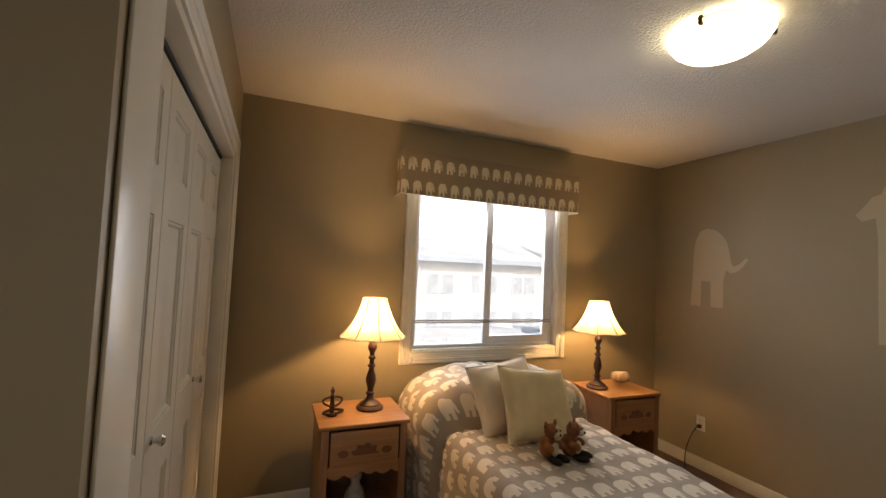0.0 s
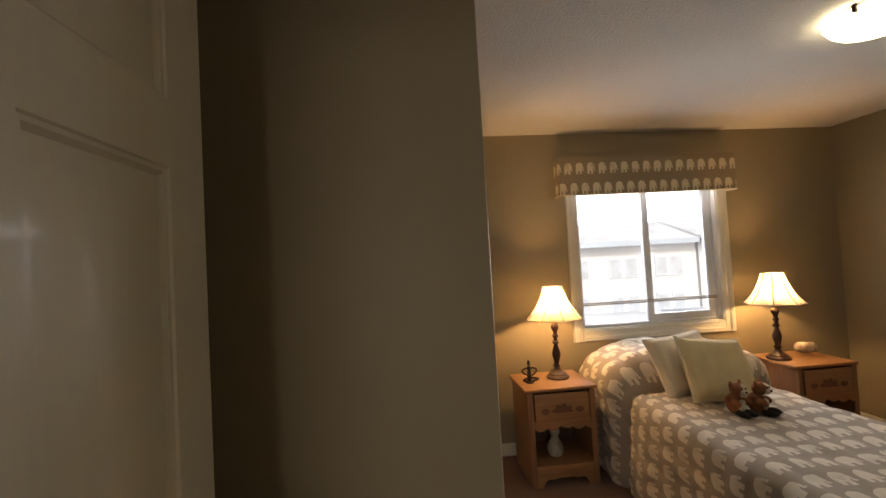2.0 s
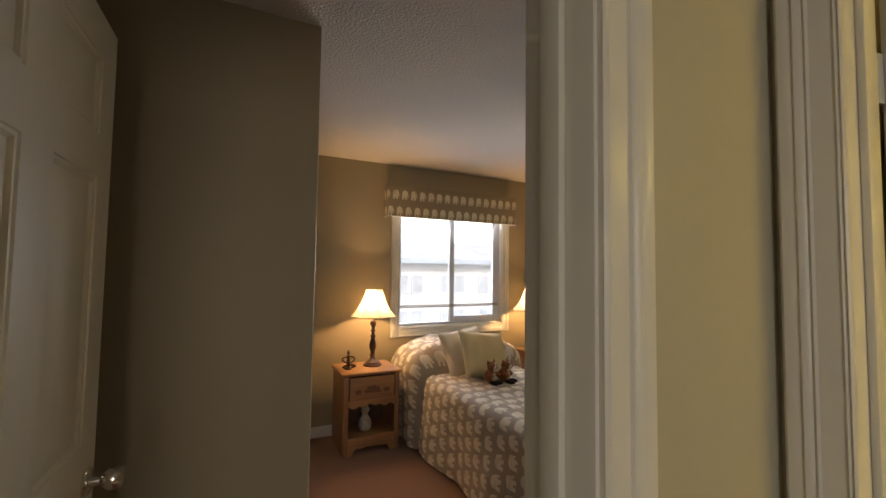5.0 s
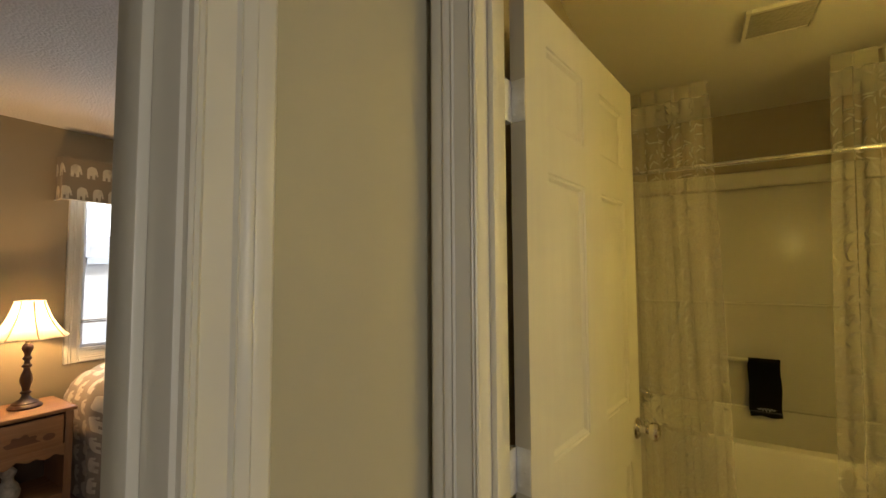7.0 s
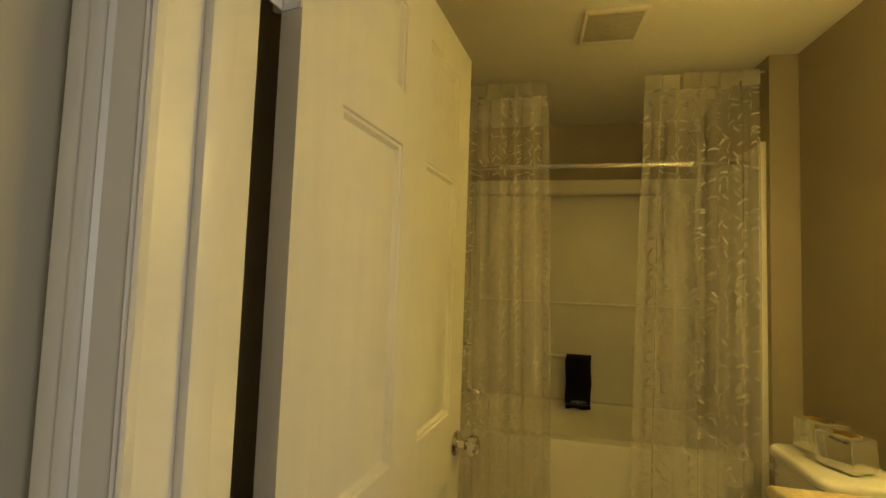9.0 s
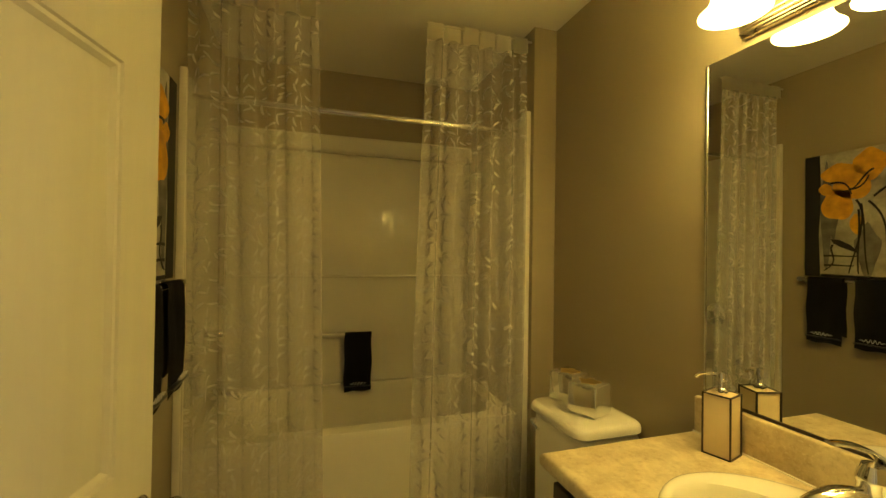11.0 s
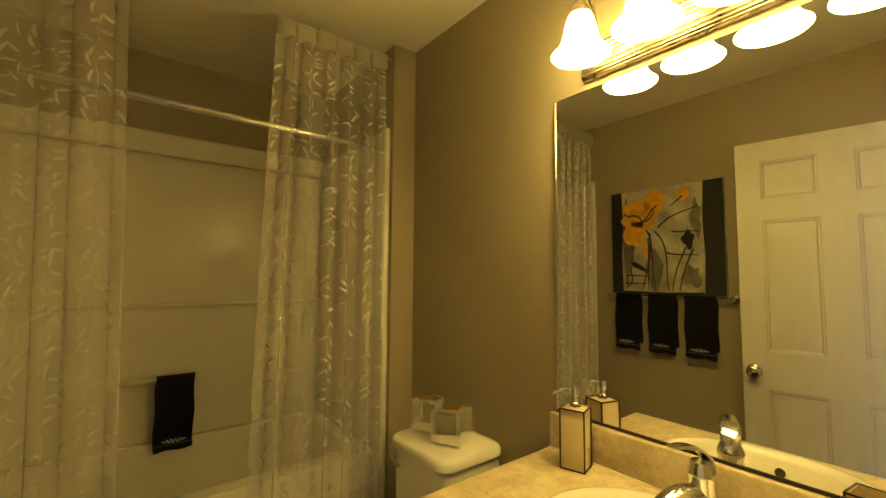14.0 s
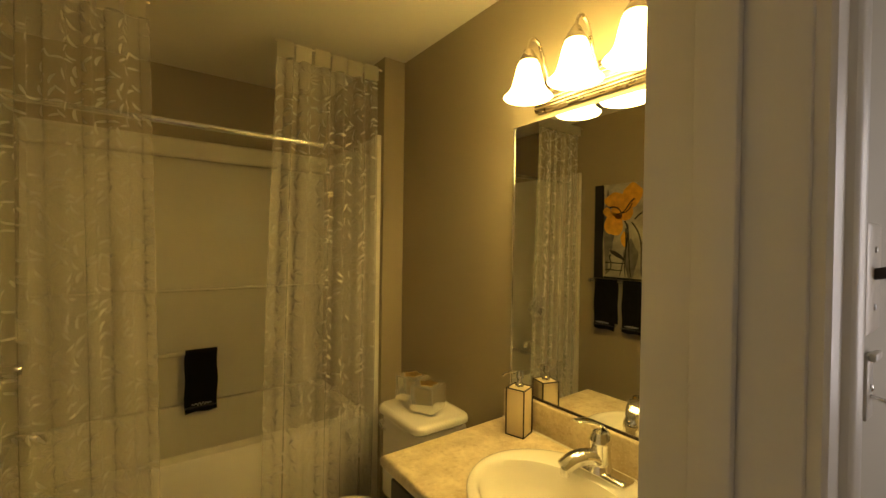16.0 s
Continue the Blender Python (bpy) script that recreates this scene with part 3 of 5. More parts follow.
def knob_set(parent, x, z, thick, material):
    turned = [(0.0, 0.0), (0.032, 0.0), (0.033, 0.004), (0.028, 0.009), (0.012, 0.012), (0.011, 0.03), (0.017, 0.036), (0.026, 0.046),
              (0.0285, 0.056), (0.025, 0.067), (0.012, 0.073), (0.0, 0.0735)]
    part("knob", lathe(bmesh.new(), turned, 28, pose(x, 0.0005, z, -90)), material, parent, "round satin nickel knob")
    part("knob", lathe(bmesh.new(), turned, 28, pose(x, -thick - 0.0005, z, 90)), material, parent, "round satin nickel knob")


def hinge(parent, z):
    bm = B(-0.002, -0.034, z - 0.0445, 0.0, -0.001, z + 0.0445, bevel=0.0006)
    box(bm, -0.036, -0.004, z - 0.0445, -0.003, -0.002, z + 0.0445, bevel=0.0006)
    for k in range(5):
        tube(bm, [(-0.003, 0.005, z - 0.0445 + 0.0178 * k + 0.0008), (-0.003, 0.005, z - 0.0445 + 0.0178 * (k + 1) - 0.0008)], 0.0055, 12)
    for dz in (-0.03, 0.0, 0.03):
        ball(bm, (-0.0025, -0.017 + (0.008 if dz else -0.006), z + dz), (0.001, 0.0035, 0.0035), 10)
    part("hinge", bm, STEEL, parent, "zinc-plated butt hinge")


door_2 = thing("door_2", "white six-panel bathroom door standing open", "door",
               pose(1.744, 0.312, 0.012, 0, 0, math.degrees(math.atan2(0.181 - 0.309, 2.476 - 1.700))), kind="structure")
# the leaf: its face towards the room is at y = 0 turned round, so the thickness lies on the wall's side
leaf = part("door_leaf", panelled(bmesh.new(), 0.741, 2.04, 0.035, ROWS6), DOOR_WHITE, door_2, m=pose(0, 0.035, 0))
knob_set(leaf, 0.695, 0.925, 0.035, KNOB)
for z in (1.785, 1.035, 0.27):
    hinge(leaf, z)

ang = math.degrees(math.atan2(1.405 - 0.590, 0.447 - 0.428))
door_1 = thing("door_1", "white six-panel bedroom door standing open into the room", "door", pose(0.393, 0.590, 0.012, 0, 0, ang), kind="structure")
leaf = part("door_leaf", panelled(bmesh.new(), 0.815, 2.04, 0.035, ROWS6), DOOR_WHITE, door_1)
knob_set(leaf, 0.752, 0.925, 0.035, KNOB)
for z in (1.785, 1.035, 0.27):
    hinge(leaf, z)

# closet: casing and four folding leaves
frame_3 = thing("closet_frame", "white painted casing of the closet opening", "door frame", kind="structure")
part("jamb", B(BW - 0.092, CY0, 0, BW + 0.004, CY0 + 0.018, CZ, bevel=0.002), WHITE, frame_3)
part("jamb", B(BW - 0.092, CY1 - 0.018, 0, BW + 0.004, CY1, CZ, bevel=0.002), WHITE, frame_3)
part("head_jamb", B(BW - 0.092, CY0 + 0.018, CZ - 0.03, BW + 0.004, CY1 - 0.018, CZ, bevel=0.002), WHITE, frame_3)
part("casing", B(BW + 0.001, CLOSET_Y + 0.03, 0, BW + 0.009, CY0 + 0.004, CZ + 0.086, bevel=0.004), WHITE, frame_3, "wide flat white casing board")
casing(frame_3, (BW + 0.004, CY1 - 0.004, 0), (BW + 0.004, CY1 - 0.004, CZ + 0.086), (1, 0, 0), (0, -1, 0))
casing(frame_3, (BW + 0.004, CY0 + 0.004, CZ - 0.004), (BW + 0.004, CY1 - 0.004, CZ - 0.004), (1, 0, 0), (0, 0, -1))
part("track", B(BW - 0.085, CY0 + 0.018, CZ - 0.045, BW - 0.05, CY1 - 0.018, CZ - 0.03), BLACK, frame_3, "dark sliding track")
LEAF = (CY1 - CY0 - 0.05) / 4
for k in range(4):
    y0 = CY0 + 0.022 + k * (LEAF + 0.002)
    folding = thing("bifold_leaf", "white panelled folding closet door leaf", "closet door", pose(BW - 0.085, y0, 0.012, 0, 0, 90), "folding closet doors", "structure")
    part("leaf_panel", panelled(bmesh.new(), LEAF - 0.002, CZ - 0.065, 0.03, [(0.16, 0.82), (0.98, 1.56), (1.68, 1.87)], 0.07, 0.0), DOOR_WHITE, folding, m=pose(0, 0.0, 0))
    if k in (1, 2):
        part("knob", lathe(bmesh.new(), [(0, 0), (0.012, 0), (0.012, 0.004), (0.006, 0.008), (0.007, 0.016), (0.015, 0.024), (0.016, 0.03), (0.01, 0.036), (0, 0.037)],
                           20, pose(0.05 if k == 1 else LEAF - 0.05, -0.03, 0.965, 90)), CHROME, folding, "small chrome knob")

# ---- bedroom: window, shade, valance, the view outside ----
window_1 = thing("window_1", "white sliding window with two sashes and moulded casing", "window", kind="structure")
FY = BN + 0.042
for a, b in (((WX0, BN, WZ0), (WX0 + 0.014, BN + 0.16, WZ1)), ((WX1 - 0.014, BN, WZ0), (WX1, BN + 0.16, WZ1)),
             ((WX0 + 0.014, BN, WZ0), (WX1 - 0.014, BN + 0.16, WZ0 + 0.014)), ((WX0 + 0.014, BN, WZ1 - 0.014), (WX1 - 0.014, BN + 0.16, WZ1))):
    part("window_reveal", B(*a, *b, bevel=0.002), WHITE, window_1)
x0, x1, z0, z1 = WX0 + 0.014, WX1 - 0.014, WZ0 + 0.014, WZ1 - 0.014
for box_ in ((x0, FY, z0, x0 + 0.02, FY + 0.065, z1), (x1 - 0.026, FY, z0, x1, FY + 0.065, z1),
             (x0 + 0.02, FY, z0, x1 - 0.026, FY + 0.065, z0 + 0.022), (x0 + 0.02, FY, z1 - 0.04, x1 - 0.026, FY + 0.065, z1)):
    part("window_frame", B(*box_, bevel=0.003), PVC, window_1)
MX = 2.778


def sash(sx0, sx1, y, rail, top_z, low_z):
    s = part("sash", B(sx0, y, low_z, sx0 + rail, y + 0.03, top_z, bevel=0.003), PVC, window_1)
    for q in ((sx1 - rail, y, low_z, sx1, y + 0.03, top_z), (sx0 + rail, y, low_z, sx1 - rail, y + 0.03, low_z + rail),
              (sx0 + rail, y, top_z - rail, sx1 - rail, y + 0.03, top_z)):
        part("rail", B(*q, bevel=0.003), PVC, s)
    pane = part("pane", B(sx0 + rail - 0.004, y + 0.012, low_z + rail - 0.004, sx1 - rail + 0.004, y + 0.016, top_z - rail + 0.004), PANE, s, smooth=False)
    pane.visible_shadow = False


sash(x0 + 0.016, MX + 0.008, FY + 0.034, 0.022, z1 - 0.035, z0 + 0.004)
sash(MX - 0.05, x1 - 0.022, FY + 0.002, 0.055, z1 - 0.035, z0 + 0.022)
part("latch", B(MX - 0.03, FY - 0.012, 1.3, MX - 0.012, FY + 0.002, 1.37, bevel=0.004), PVC, window_1)
casing(window_1, (WX0 + 0.005, BN, WZ0 - 0.081), (WX0 + 0.005, BN, WZ1 + 0.08), (0, -1, 0), (1, 0, 0))
casing(window_1, (WX1 - 0.005, BN, WZ0 - 0.081), (WX1 - 0.005, BN, WZ1 + 0.08), (0, -1, 0), (-1, 0, 0))
casing(window_1, (WX0 + 0.005, BN, WZ0 + 0.005), (WX1 - 0.005, BN, WZ0 + 0.005), (0, -1, 0), (0, 0, 1))

shade = thing("roller_shade", "white raised window shade with a slim bottom rail", "window shade", pose(0, 0, 0))
for z in (1.083, 1.098):
    part("bottom_rail", B(x0 + 0.006, BN + 0.022, z, x1 - 0.02, BN + 0.036, z + 0.011, bevel=0.003), RAIL, shade)
for x in (x0 + 0.05, MX + 0.03, x1 - 0.08):
    part("lift_cord", tube(bmesh.new(), [(x, BN + 0.029, 1.105), (x, BN + 0.029, 2.05)], 0.0009, 6), PVC, shade)
part("head_rail", B(x0 + 0.01, BN + 0.012, 2.05, x1 - 0.01, BN + 0.05, z1, bevel=0.004), PVC, shade)

valance = thing("valance", "box window valance in taupe cloth with rows of elephants", "valance", pose(2.722, BN, 0))
VW, VD, VZ0, VZ1 = 0.722, 0.112, 1.952, 2.245


def printed_panel(ax, ay, bx, by, u0):
    n = max(4, int(math.hypot(bx - ax, by - ay) / 0.035))
    length = math.hypot(bx - ax, by - ay)
    zs_ = [VZ0 + (VZ1 - VZ0) * k / 10 for k in range(11)]
    pts_ = [[(ax + (bx - ax) * k / n, ay + (by - ay) * k / n - 0.0025 * math.sin(11 * k / n + 14 * z) * (0 < k < n), z) for k in range(n + 1)] for z in zs_]
    uvs_ = [[(u0 + length * k / n, 0.0155 + (z - VZ0)) for k in range(n + 1)] for z in zs_]
    part("cloth_panel", grid(bmesh.new(), pts_, uvs_), PRINT_SMALL, valance)


printed_panel(-VW, -VD, VW, -VD, 0.112)
printed_panel(-VW, 0, -VW, -VD, 0.0)
printed_panel(VW, -VD, VW, 0, 1.56)
for bx0, bx1, by0 in ((-VW + 0.004, VW - 0.004, -VD + 0.005), (-VW + 0.003, -VW + 0.012, 0.0), (VW - 0.012, VW - 0.003, 0.0)):
    part("board", B(bx0, by0, VZ0 + 0.002, bx1, by0 + 0.009 if by0 else -VD + 0.014, VZ1 - 0.015), CREAM_PIPING, valance)
part("valance_top", B(-VW + 0.012, -VD + 0.012, VZ1 - 0.014, VW - 0.012, 0.0, VZ1 - 0.002), PRINT_SMALL, valance)
bm = tube(bmesh.new(), [(-VW - 0.001, -0.001, VZ0), (-VW - 0.001, -VD - 0.001, VZ0), (VW + 0.001, -VD - 0.001, VZ0), (VW + 0.001, -0.001, VZ0)], 0.005, 8)
part("piping", bm, CREAM_PIPING, valance, "pale corded piping")

GROUND = -3.1
solid("ground", B(-400, BN + 3.0, GROUND - 0.5, 400, 900, GROUND), SNOW, "pale snowy ground between the houses", "ground", "structure")


solid("backdrop", B(-500, 300, GROUND, 500, 301, 250), glow("hazy_white_sky", (0.88, 0.92, 1.0), 1.9), "hazy white winter sky", "backdrop", "structure")


def row_house(name, x, y, w, d, base, eave, ridge, skin, cols_, sills, win):
    house = thing(name, "pale two-storey row house with gabled roof and paired windows", "house", pose(x, y, base), "houses across the way")
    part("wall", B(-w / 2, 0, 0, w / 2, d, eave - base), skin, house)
    bm = bmesh.new()
    e, r = eave - base, ridge - base
    for xa in (-w / 2 - 0.3,):
        slab(bm, [(-0.5, e - 0.15), (d / 2, r), (d + 0.5, e - 0.15), (d + 0.5, e), (d / 2, r + 0.15), (-0.5, e)], w + 0.6,
             Matrix.Translation((xa, 0, 0)) @ Matrix(((0, 0, 1, 0), (1, 0, 0, 0), (0, 1, 0, 0), (0, 0, 0, 1))))
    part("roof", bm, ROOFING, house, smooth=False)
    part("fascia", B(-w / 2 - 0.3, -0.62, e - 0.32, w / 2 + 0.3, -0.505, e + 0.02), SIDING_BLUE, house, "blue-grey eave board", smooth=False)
    for cx in cols_:
        for sill in sills:
            for off in (-0.55, 0.55):
                wn_ = part("window", B(cx + off - win / 2, -0.06, sill - base, cx + off + win / 2, 0.02, sill - base + 1.35, bevel=0.02), PVC, house, smooth=False)
                part("pane", B(cx + off - win / 2 + 0.08, -0.075, sill - base + 0.08, cx + off + win / 2 - 0.08, -0.062, sill - base + 1.27), PALE_PANE, wn_, smooth=False)


for k in range(-2, 4):
    row_house("row_house", 4 + 11.0 * k, 27.0, 10.8, 8.0, GROUND, 2.25, 3.6, SIDING, (-3.2, 0.2, 3.4), (-0.2, -2.7), 0.9)
for k in range(-1, 4):
    row_house("garage_house", 1.0 + 9.0 * k, 18.0, 6.6, 5.0, GROUND, -1.9, -1.75, SIDING_BLUE, (-1.6, 1.6), (-2.9,), 0.8)

# ---- bedroom: painted animals, outlet, ceiling light ----
EL = [(0.0, 0.0), (0.085, 0.0), (0.09, 0.20), (0.165, 0.20), (0.17, 0.0), (0.262, 0.0), (0.265, 0.22), (0.285, 0.29), (0.315, 0.268), (0.36, 0.275), (0.40, 0.31), (0.438, 0.365), (0.425, 0.378), (0.38, 0.335), (0.345, 0.315), (0.322, 0.335), (0.308, 0.42), (0.29, 0.495), (0.255, 0.555),
      (0.20, 0.60), (0.13, 0.618), (0.075, 0.595), (0.04, 0.53), (0.022, 0.42), (0.018, 0.25)]
ON_EAST = Matrix(((0, 0, -1, 0), (-1, 0, 0, 0), (0, 1, 0, 0), (0, 0, 0, 1)))


def decal(name, outline, y, z, label):
    solid(name, slab(bmesh.new(), outline, 0.0012), DECAL, label, "wall decal", m=Matrix.Translation((BE, y, z)) @ ON_EAST, smooth=False)


decal("elephant_decal", EL, 3.456, 1.265, "pale painted elephant shape on the taupe wall")
decal("giraffe_decal", [(0.0, 0.74), (0.03, 0.70), (0.09, 0.715), (0.10, 0.60), (0.10, 0.0), (0.16, 0.0), (0.165, 0.20), (0.36, 0.20), (0.365, 0.0), (0.42, 0.0), (0.425, 0.36),
                        (0.30, 0.46), (0.20, 0.55), (0.17, 0.72), (0.165, 0.86), (0.13, 0.89), (0.115, 0.85), (0.075, 0.84), (0.05, 0.80)], 2.42, 1.155,
      "pale painted giraffe shape on the taupe wall")


def outlet_plate(m, label):
    o = thing("wall_outlet", label, "outlet", m)
    part("plate", B(-0.036, -0.005, -0.058, 0.036, 0.0, 0.058, bevel=0.003), PLASTIC, o)
    for z in (-0.021, 0.021):
        s = part("socket", B(-0.017, -0.008, z - 0.014, 0.017, -0.003, z + 0.014, bevel=0.004), PLASTIC, o)
        for x in (-0.006, 0.006):
            part("slot", B(x - 0.001, -0.0085, z - 0.004, x + 0.001, -0.0078, z + 0.005), BLACK, s)
    return o


outlet_plate(pose(BE, 3.35, 0.352, 0, 0, -90), "ivory duplex wall outlet above the baseboard")
plug = thing("lamp_cord", "black lamp cord plugged into the wall outlet", "cord", pose(BE, 3.35, 0.33))
part("plug", B(-0.038, -0.013, -0.012, -0.009, 0.013, 0.014, bevel=0.005), BLACK, plug)
part("cable", tube(bmesh.new(), bezier((-0.036, 0, 0), (-0.12, 0.02, -0.05), (0.01, 0.16, -0.32), (-0.1, 0.05, -0.315), 14) +
                   bezier((-0.1, 0.05, -0.315), (-0.25, -0.02, -0.32), (-0.42, 0.14, -0.322), (-0.5, 0.3, -0.322), 10)[1:], 0.0035, 8), BLACK, plug)

dome = thing("ceiling_light", "frosted dome ceiling light switched on", "ceiling light", pose(2.835, 2.165, H))
part("pan", lathe(bmesh.new(), [(0, 0), (0.145, 0), (0.15, -0.012), (0.14, -0.022), (0, -0.022)], 40), WHITE, dome)
part("glass_dome", lathe(bmesh.new(), [(0.176, -0.024), (0.18, -0.029), (0.175, -0.036), (0.161, -0.056), (0.132, -0.078), (0.085, -0.095), (0.042, -0.102), (0.0, -0.104)], 48), DOME, dome, "lit frosted glass bowl")
for a in (75, 195, 315):
    part("clip", B(0.158, -0.008, -0.046, 0.186, 0.008, -0.012, bevel=0.003), BRONZE, dome, m=pose(0, 0, 0, 0, 0, a))

# ---- bedroom: bed ----
bed = thing("bed", "single bed made up with a quilted elephant-print bedspread", "bed", pose(2.63, 0, 0))
part("mattress", B(-0.44, 1.80, 0.22, 0.44, 3.70, 0.56, bevel=0.05, seg=4), CREAM, bed)
part("bed_base", B(-0.42, 1.84, 0.06, 0.42, 3.70, 0.22, bevel=0.01), OAK_SHADED, bed)
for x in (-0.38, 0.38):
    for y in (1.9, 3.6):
        part("leg", lathe(bmesh.new(), [(0.02, 0.0), (0.025, 0.03), (0.025, 0.06)], 12, pose(x, y, 0)), OAK_SHADED, bed)
HALF, TOP, RAD = 0.475, 0.60, 0.085


def bed_section(s):
    """Across the bed: offset from the middle, height and how far down the side (0 on top)."""
    flat = HALF - RAD
    a = abs(s)
    sg = 1 if s > 0 else -1
    arc = RAD * math.pi / 2
    if a <= flat:
        return s, TOP, 0.0
    if a <= flat + arc:
        t = (a - flat) / RAD
        return sg * (flat + RAD * math.sin(t)), TOP - RAD * (1 - math.cos(t)), 0.0
    d = a - flat - arc
    return sg * (HALF + 0.035 * d / 0.5), TOP - RAD - d, d


reach = HALF - RAD + RAD * math.pi / 2 + (TOP - RAD - 0.015)
NS, NT = 120, 130
pts, uv = [], []
for j in range(NT + 1):
    t = -0.55 + (3.72 - 1.78 + 0.55) * j / NT        # below zero: the drop over the foot
    if t < 0:
        y, drop = 1.78 - 0.02 * min(1, -t / 0.1), -t
    else:
        y, drop = 1.78 + t, 0.0
    if 0 <= t < RAD:
        drop = 0.0
    row, urow = [], []
    k_p = max(0.0, min(1.0, (y - 3.165) / 0.16))
    k_p = math.sqrt(1 - (1 - k_p) ** 2)
    back = max(0.0, min(1.0, (y - 3.62) / 0.10))
    for i in range(NS + 1):
        s = -reach + 2 * reach * i / NS
        x, z, d = bed_section(s)
        mound = 0.235 * k_p * (1 - 0.55 * back * back) * max(0.0, 1 - (abs(x) / 0.60) ** 3)
        z2 = z + mound * (1 if d == 0 else max(0.0, 1 - d / 0.5))
        crease = math.exp(-((y - 3.165) / 0.022) ** 2)
        x2 = x * (1 + 0.19 * k_p * (1 - 0.45 * min(1, d / 0.45)) - 0.035 * crease)
        z2 -= 0.02 * crease * (d == 0)
        z2 = max(0.012, min(z2, TOP - drop + (0 if drop else 1)))
        quilt = (0.008 + 0.008 * k_p) * abs(math.sin(math.pi * s / 0.125)) ** 0.6 * abs(math.sin(math.pi * (t + 0.02) / 0.16)) ** 0.5
        lump = 0.012 * noise.noise((s * 5, t * 5, 1.3)) + 0.006 * noise.noise((s * 14, t * 13, 4.1))
        side = 1 if x2 > 0 else -1
        if d > 0 or abs(s) > HALF - RAD + 0.06:
            x2 += side * (quilt + lump + 0.022 * math.sin(t * 7.5 + 1.2 * side) * min(1, d / 0.3))
        else:
            z2 += quilt + lump
        row.append((x2, y, z2))
        urow.append((s + 0.015 * noise.noise((s * 3, t * 3, 0)), t))
    pts.append(row)
    uv.append(urow)
for i in range(NS + 1):
    for j in range(1, NT + 1):
        a, b = Vector(pts[j][i]), Vector(pts[j - 1][i])
        uv[j][i] = (uv[j][i][0], uv[j - 1][i][1] + max((a - b).length * (0.6 if pts[j][i][1] > 3.1 else 0.0), (3.72 - 1.78 + 0.55) / NT))
bm = grid(bmesh.new(), pts, uv)
part("bedspread", bm, PRINT, bed, "taupe quilted cotton printed with cream elephants")


def cushion(name, w, h, thick, m, label, cloth=CREAM):
    c = thing(name, label, "cushion", m, "cream cushions on the bed")
    for side in (1,):
        n = 18
        rows_f, rows_b, edge = [], [], []
        for i in range(n + 1):
            rf, rb = [], []
            for j in range(n + 1):
                u, v = 2 * i / n - 1, 2 * j / n - 1
                puff = max(0.0, (1 - u ** 4) * (1 - v ** 4)) ** 0.55
                pinch = 1 - 0.07 * (1 - abs(u) ** 2) * (abs(v) ** 6) - 0.0
                pinch_v = 1 - 0.07 * (1 - abs(v) ** 2) * (abs(u) ** 6)
                x, z = u * w / 2 * pinch_v, h / 2 + v * h / 2 * pinch
                wr = 0.006 * noise.noise((u * 3 + w, v * 3, thick * 30)) * puff
                rf.append((x, -thick / 2 * puff - wr, z))
                rb.append((x, thick / 2 * puff, z))
            rows_f.append(rf)
            rows_b.append(rb)
        bm = bmesh.new()
        grid(bm, rows_f)
        grid(bm, rows_b)
        bmesh.ops.remove_doubles(bm, verts=bm.verts, dist=1e-4)
        part("cover", bm, cloth, c)
        rim = [rows_f[i][0] for i in range(n + 1)] + [rows_f[n][j] for j in range(1, n + 1)] + [rows_f[i][n] for i in range(n - 1, -1, -1)] + [rows_f[0][j] for j in range(n - 1, -1, -1)]
        part("piping", tube(bmesh.new(), rim, 0.005, 6), CREAM_PIPING, c, "pale corded piping")
    return c


cushion("cushion", 0.43, 0.385, 0.13, pose(2.545, 3.05, 0.60, -26, -5, 8), "square ivory cushion leaning against the pillow mound", CREAM_WHITE)
cushion("cushion", 0.445, 0.385, 0.14, pose(2.60, 2.885, 0.598, -28, 7, 4), "square cream cushion leaning on the one behind")


def plush(m, face):
    bm = bmesh.new()
    marks = []

    def add(centre, radii, slot):
        before = len(bm.faces)
        ball(bm, centre, radii, 14)
        marks.append((before, slot))

    add((0, 0, 0.06), (0.045, 0.05, 0.06), 0)
    add((0, -0.02, 0.145), (0.038, 0.04, 0.038), 0)
    add((0.008 * face, -0.048, 0.138), (0.027, 0.03, 0.023), 1)
    add((0.012 * face, -0.042, 0.158), (0.022, 0.018, 0.02), 1)
    for sx in (-1, 1):
        add((0.036 * sx, -0.01, 0.178), (0.012, 0.008, 0.02), 0)
        add((0.03 * sx, -0.07, 0.02), (0.02, 0.045, 0.018), 2)
        add((0.04 * sx, -0.04, 0.075), (0.014, 0.03, 0.022), 0)
        add((0.014 * sx, -0.063, 0.158), (0.004, 0.004, 0.005), 2)
    add((0, -0.076, 0.142), (0.007, 0.006, 0.006), 2)
    add((0, -0.045, 0.06), (0.026, 0.015, 0.034), 1)
    bm.faces.ensure_lookup_table()
    for (start, slot), end in zip(marks, [b for b, _ in marks[1:]] + [len(bm.faces)]):
        for f in bm.faces[start:end]:
            f.material_index = slot
    for v in bm.verts:
        v.co += Vector((noise.noise(v.co * 90), noise.noise(v.co * 90 + Vector((3, 0, 0))), noise.noise(v.co * 90 + Vector((0, 5, 0))))) * 0.003
    solid("plush_toy", bm, (PLUSH, PLUSH_PALE, PLUSH_DARK), "small brown and white plush animal sitting on the bedspread", "plush toy", group="plush toys on the bed", m=m)


plush(pose(2.50, 2.72, 0.606, 0, 0, 14) @ Matrix.Scale(0.9, 4), 1)
plush(pose(2.612, 2.705, 0.606, 0, 0, 34) @ Matrix.Scale(0.9, 4), 1)


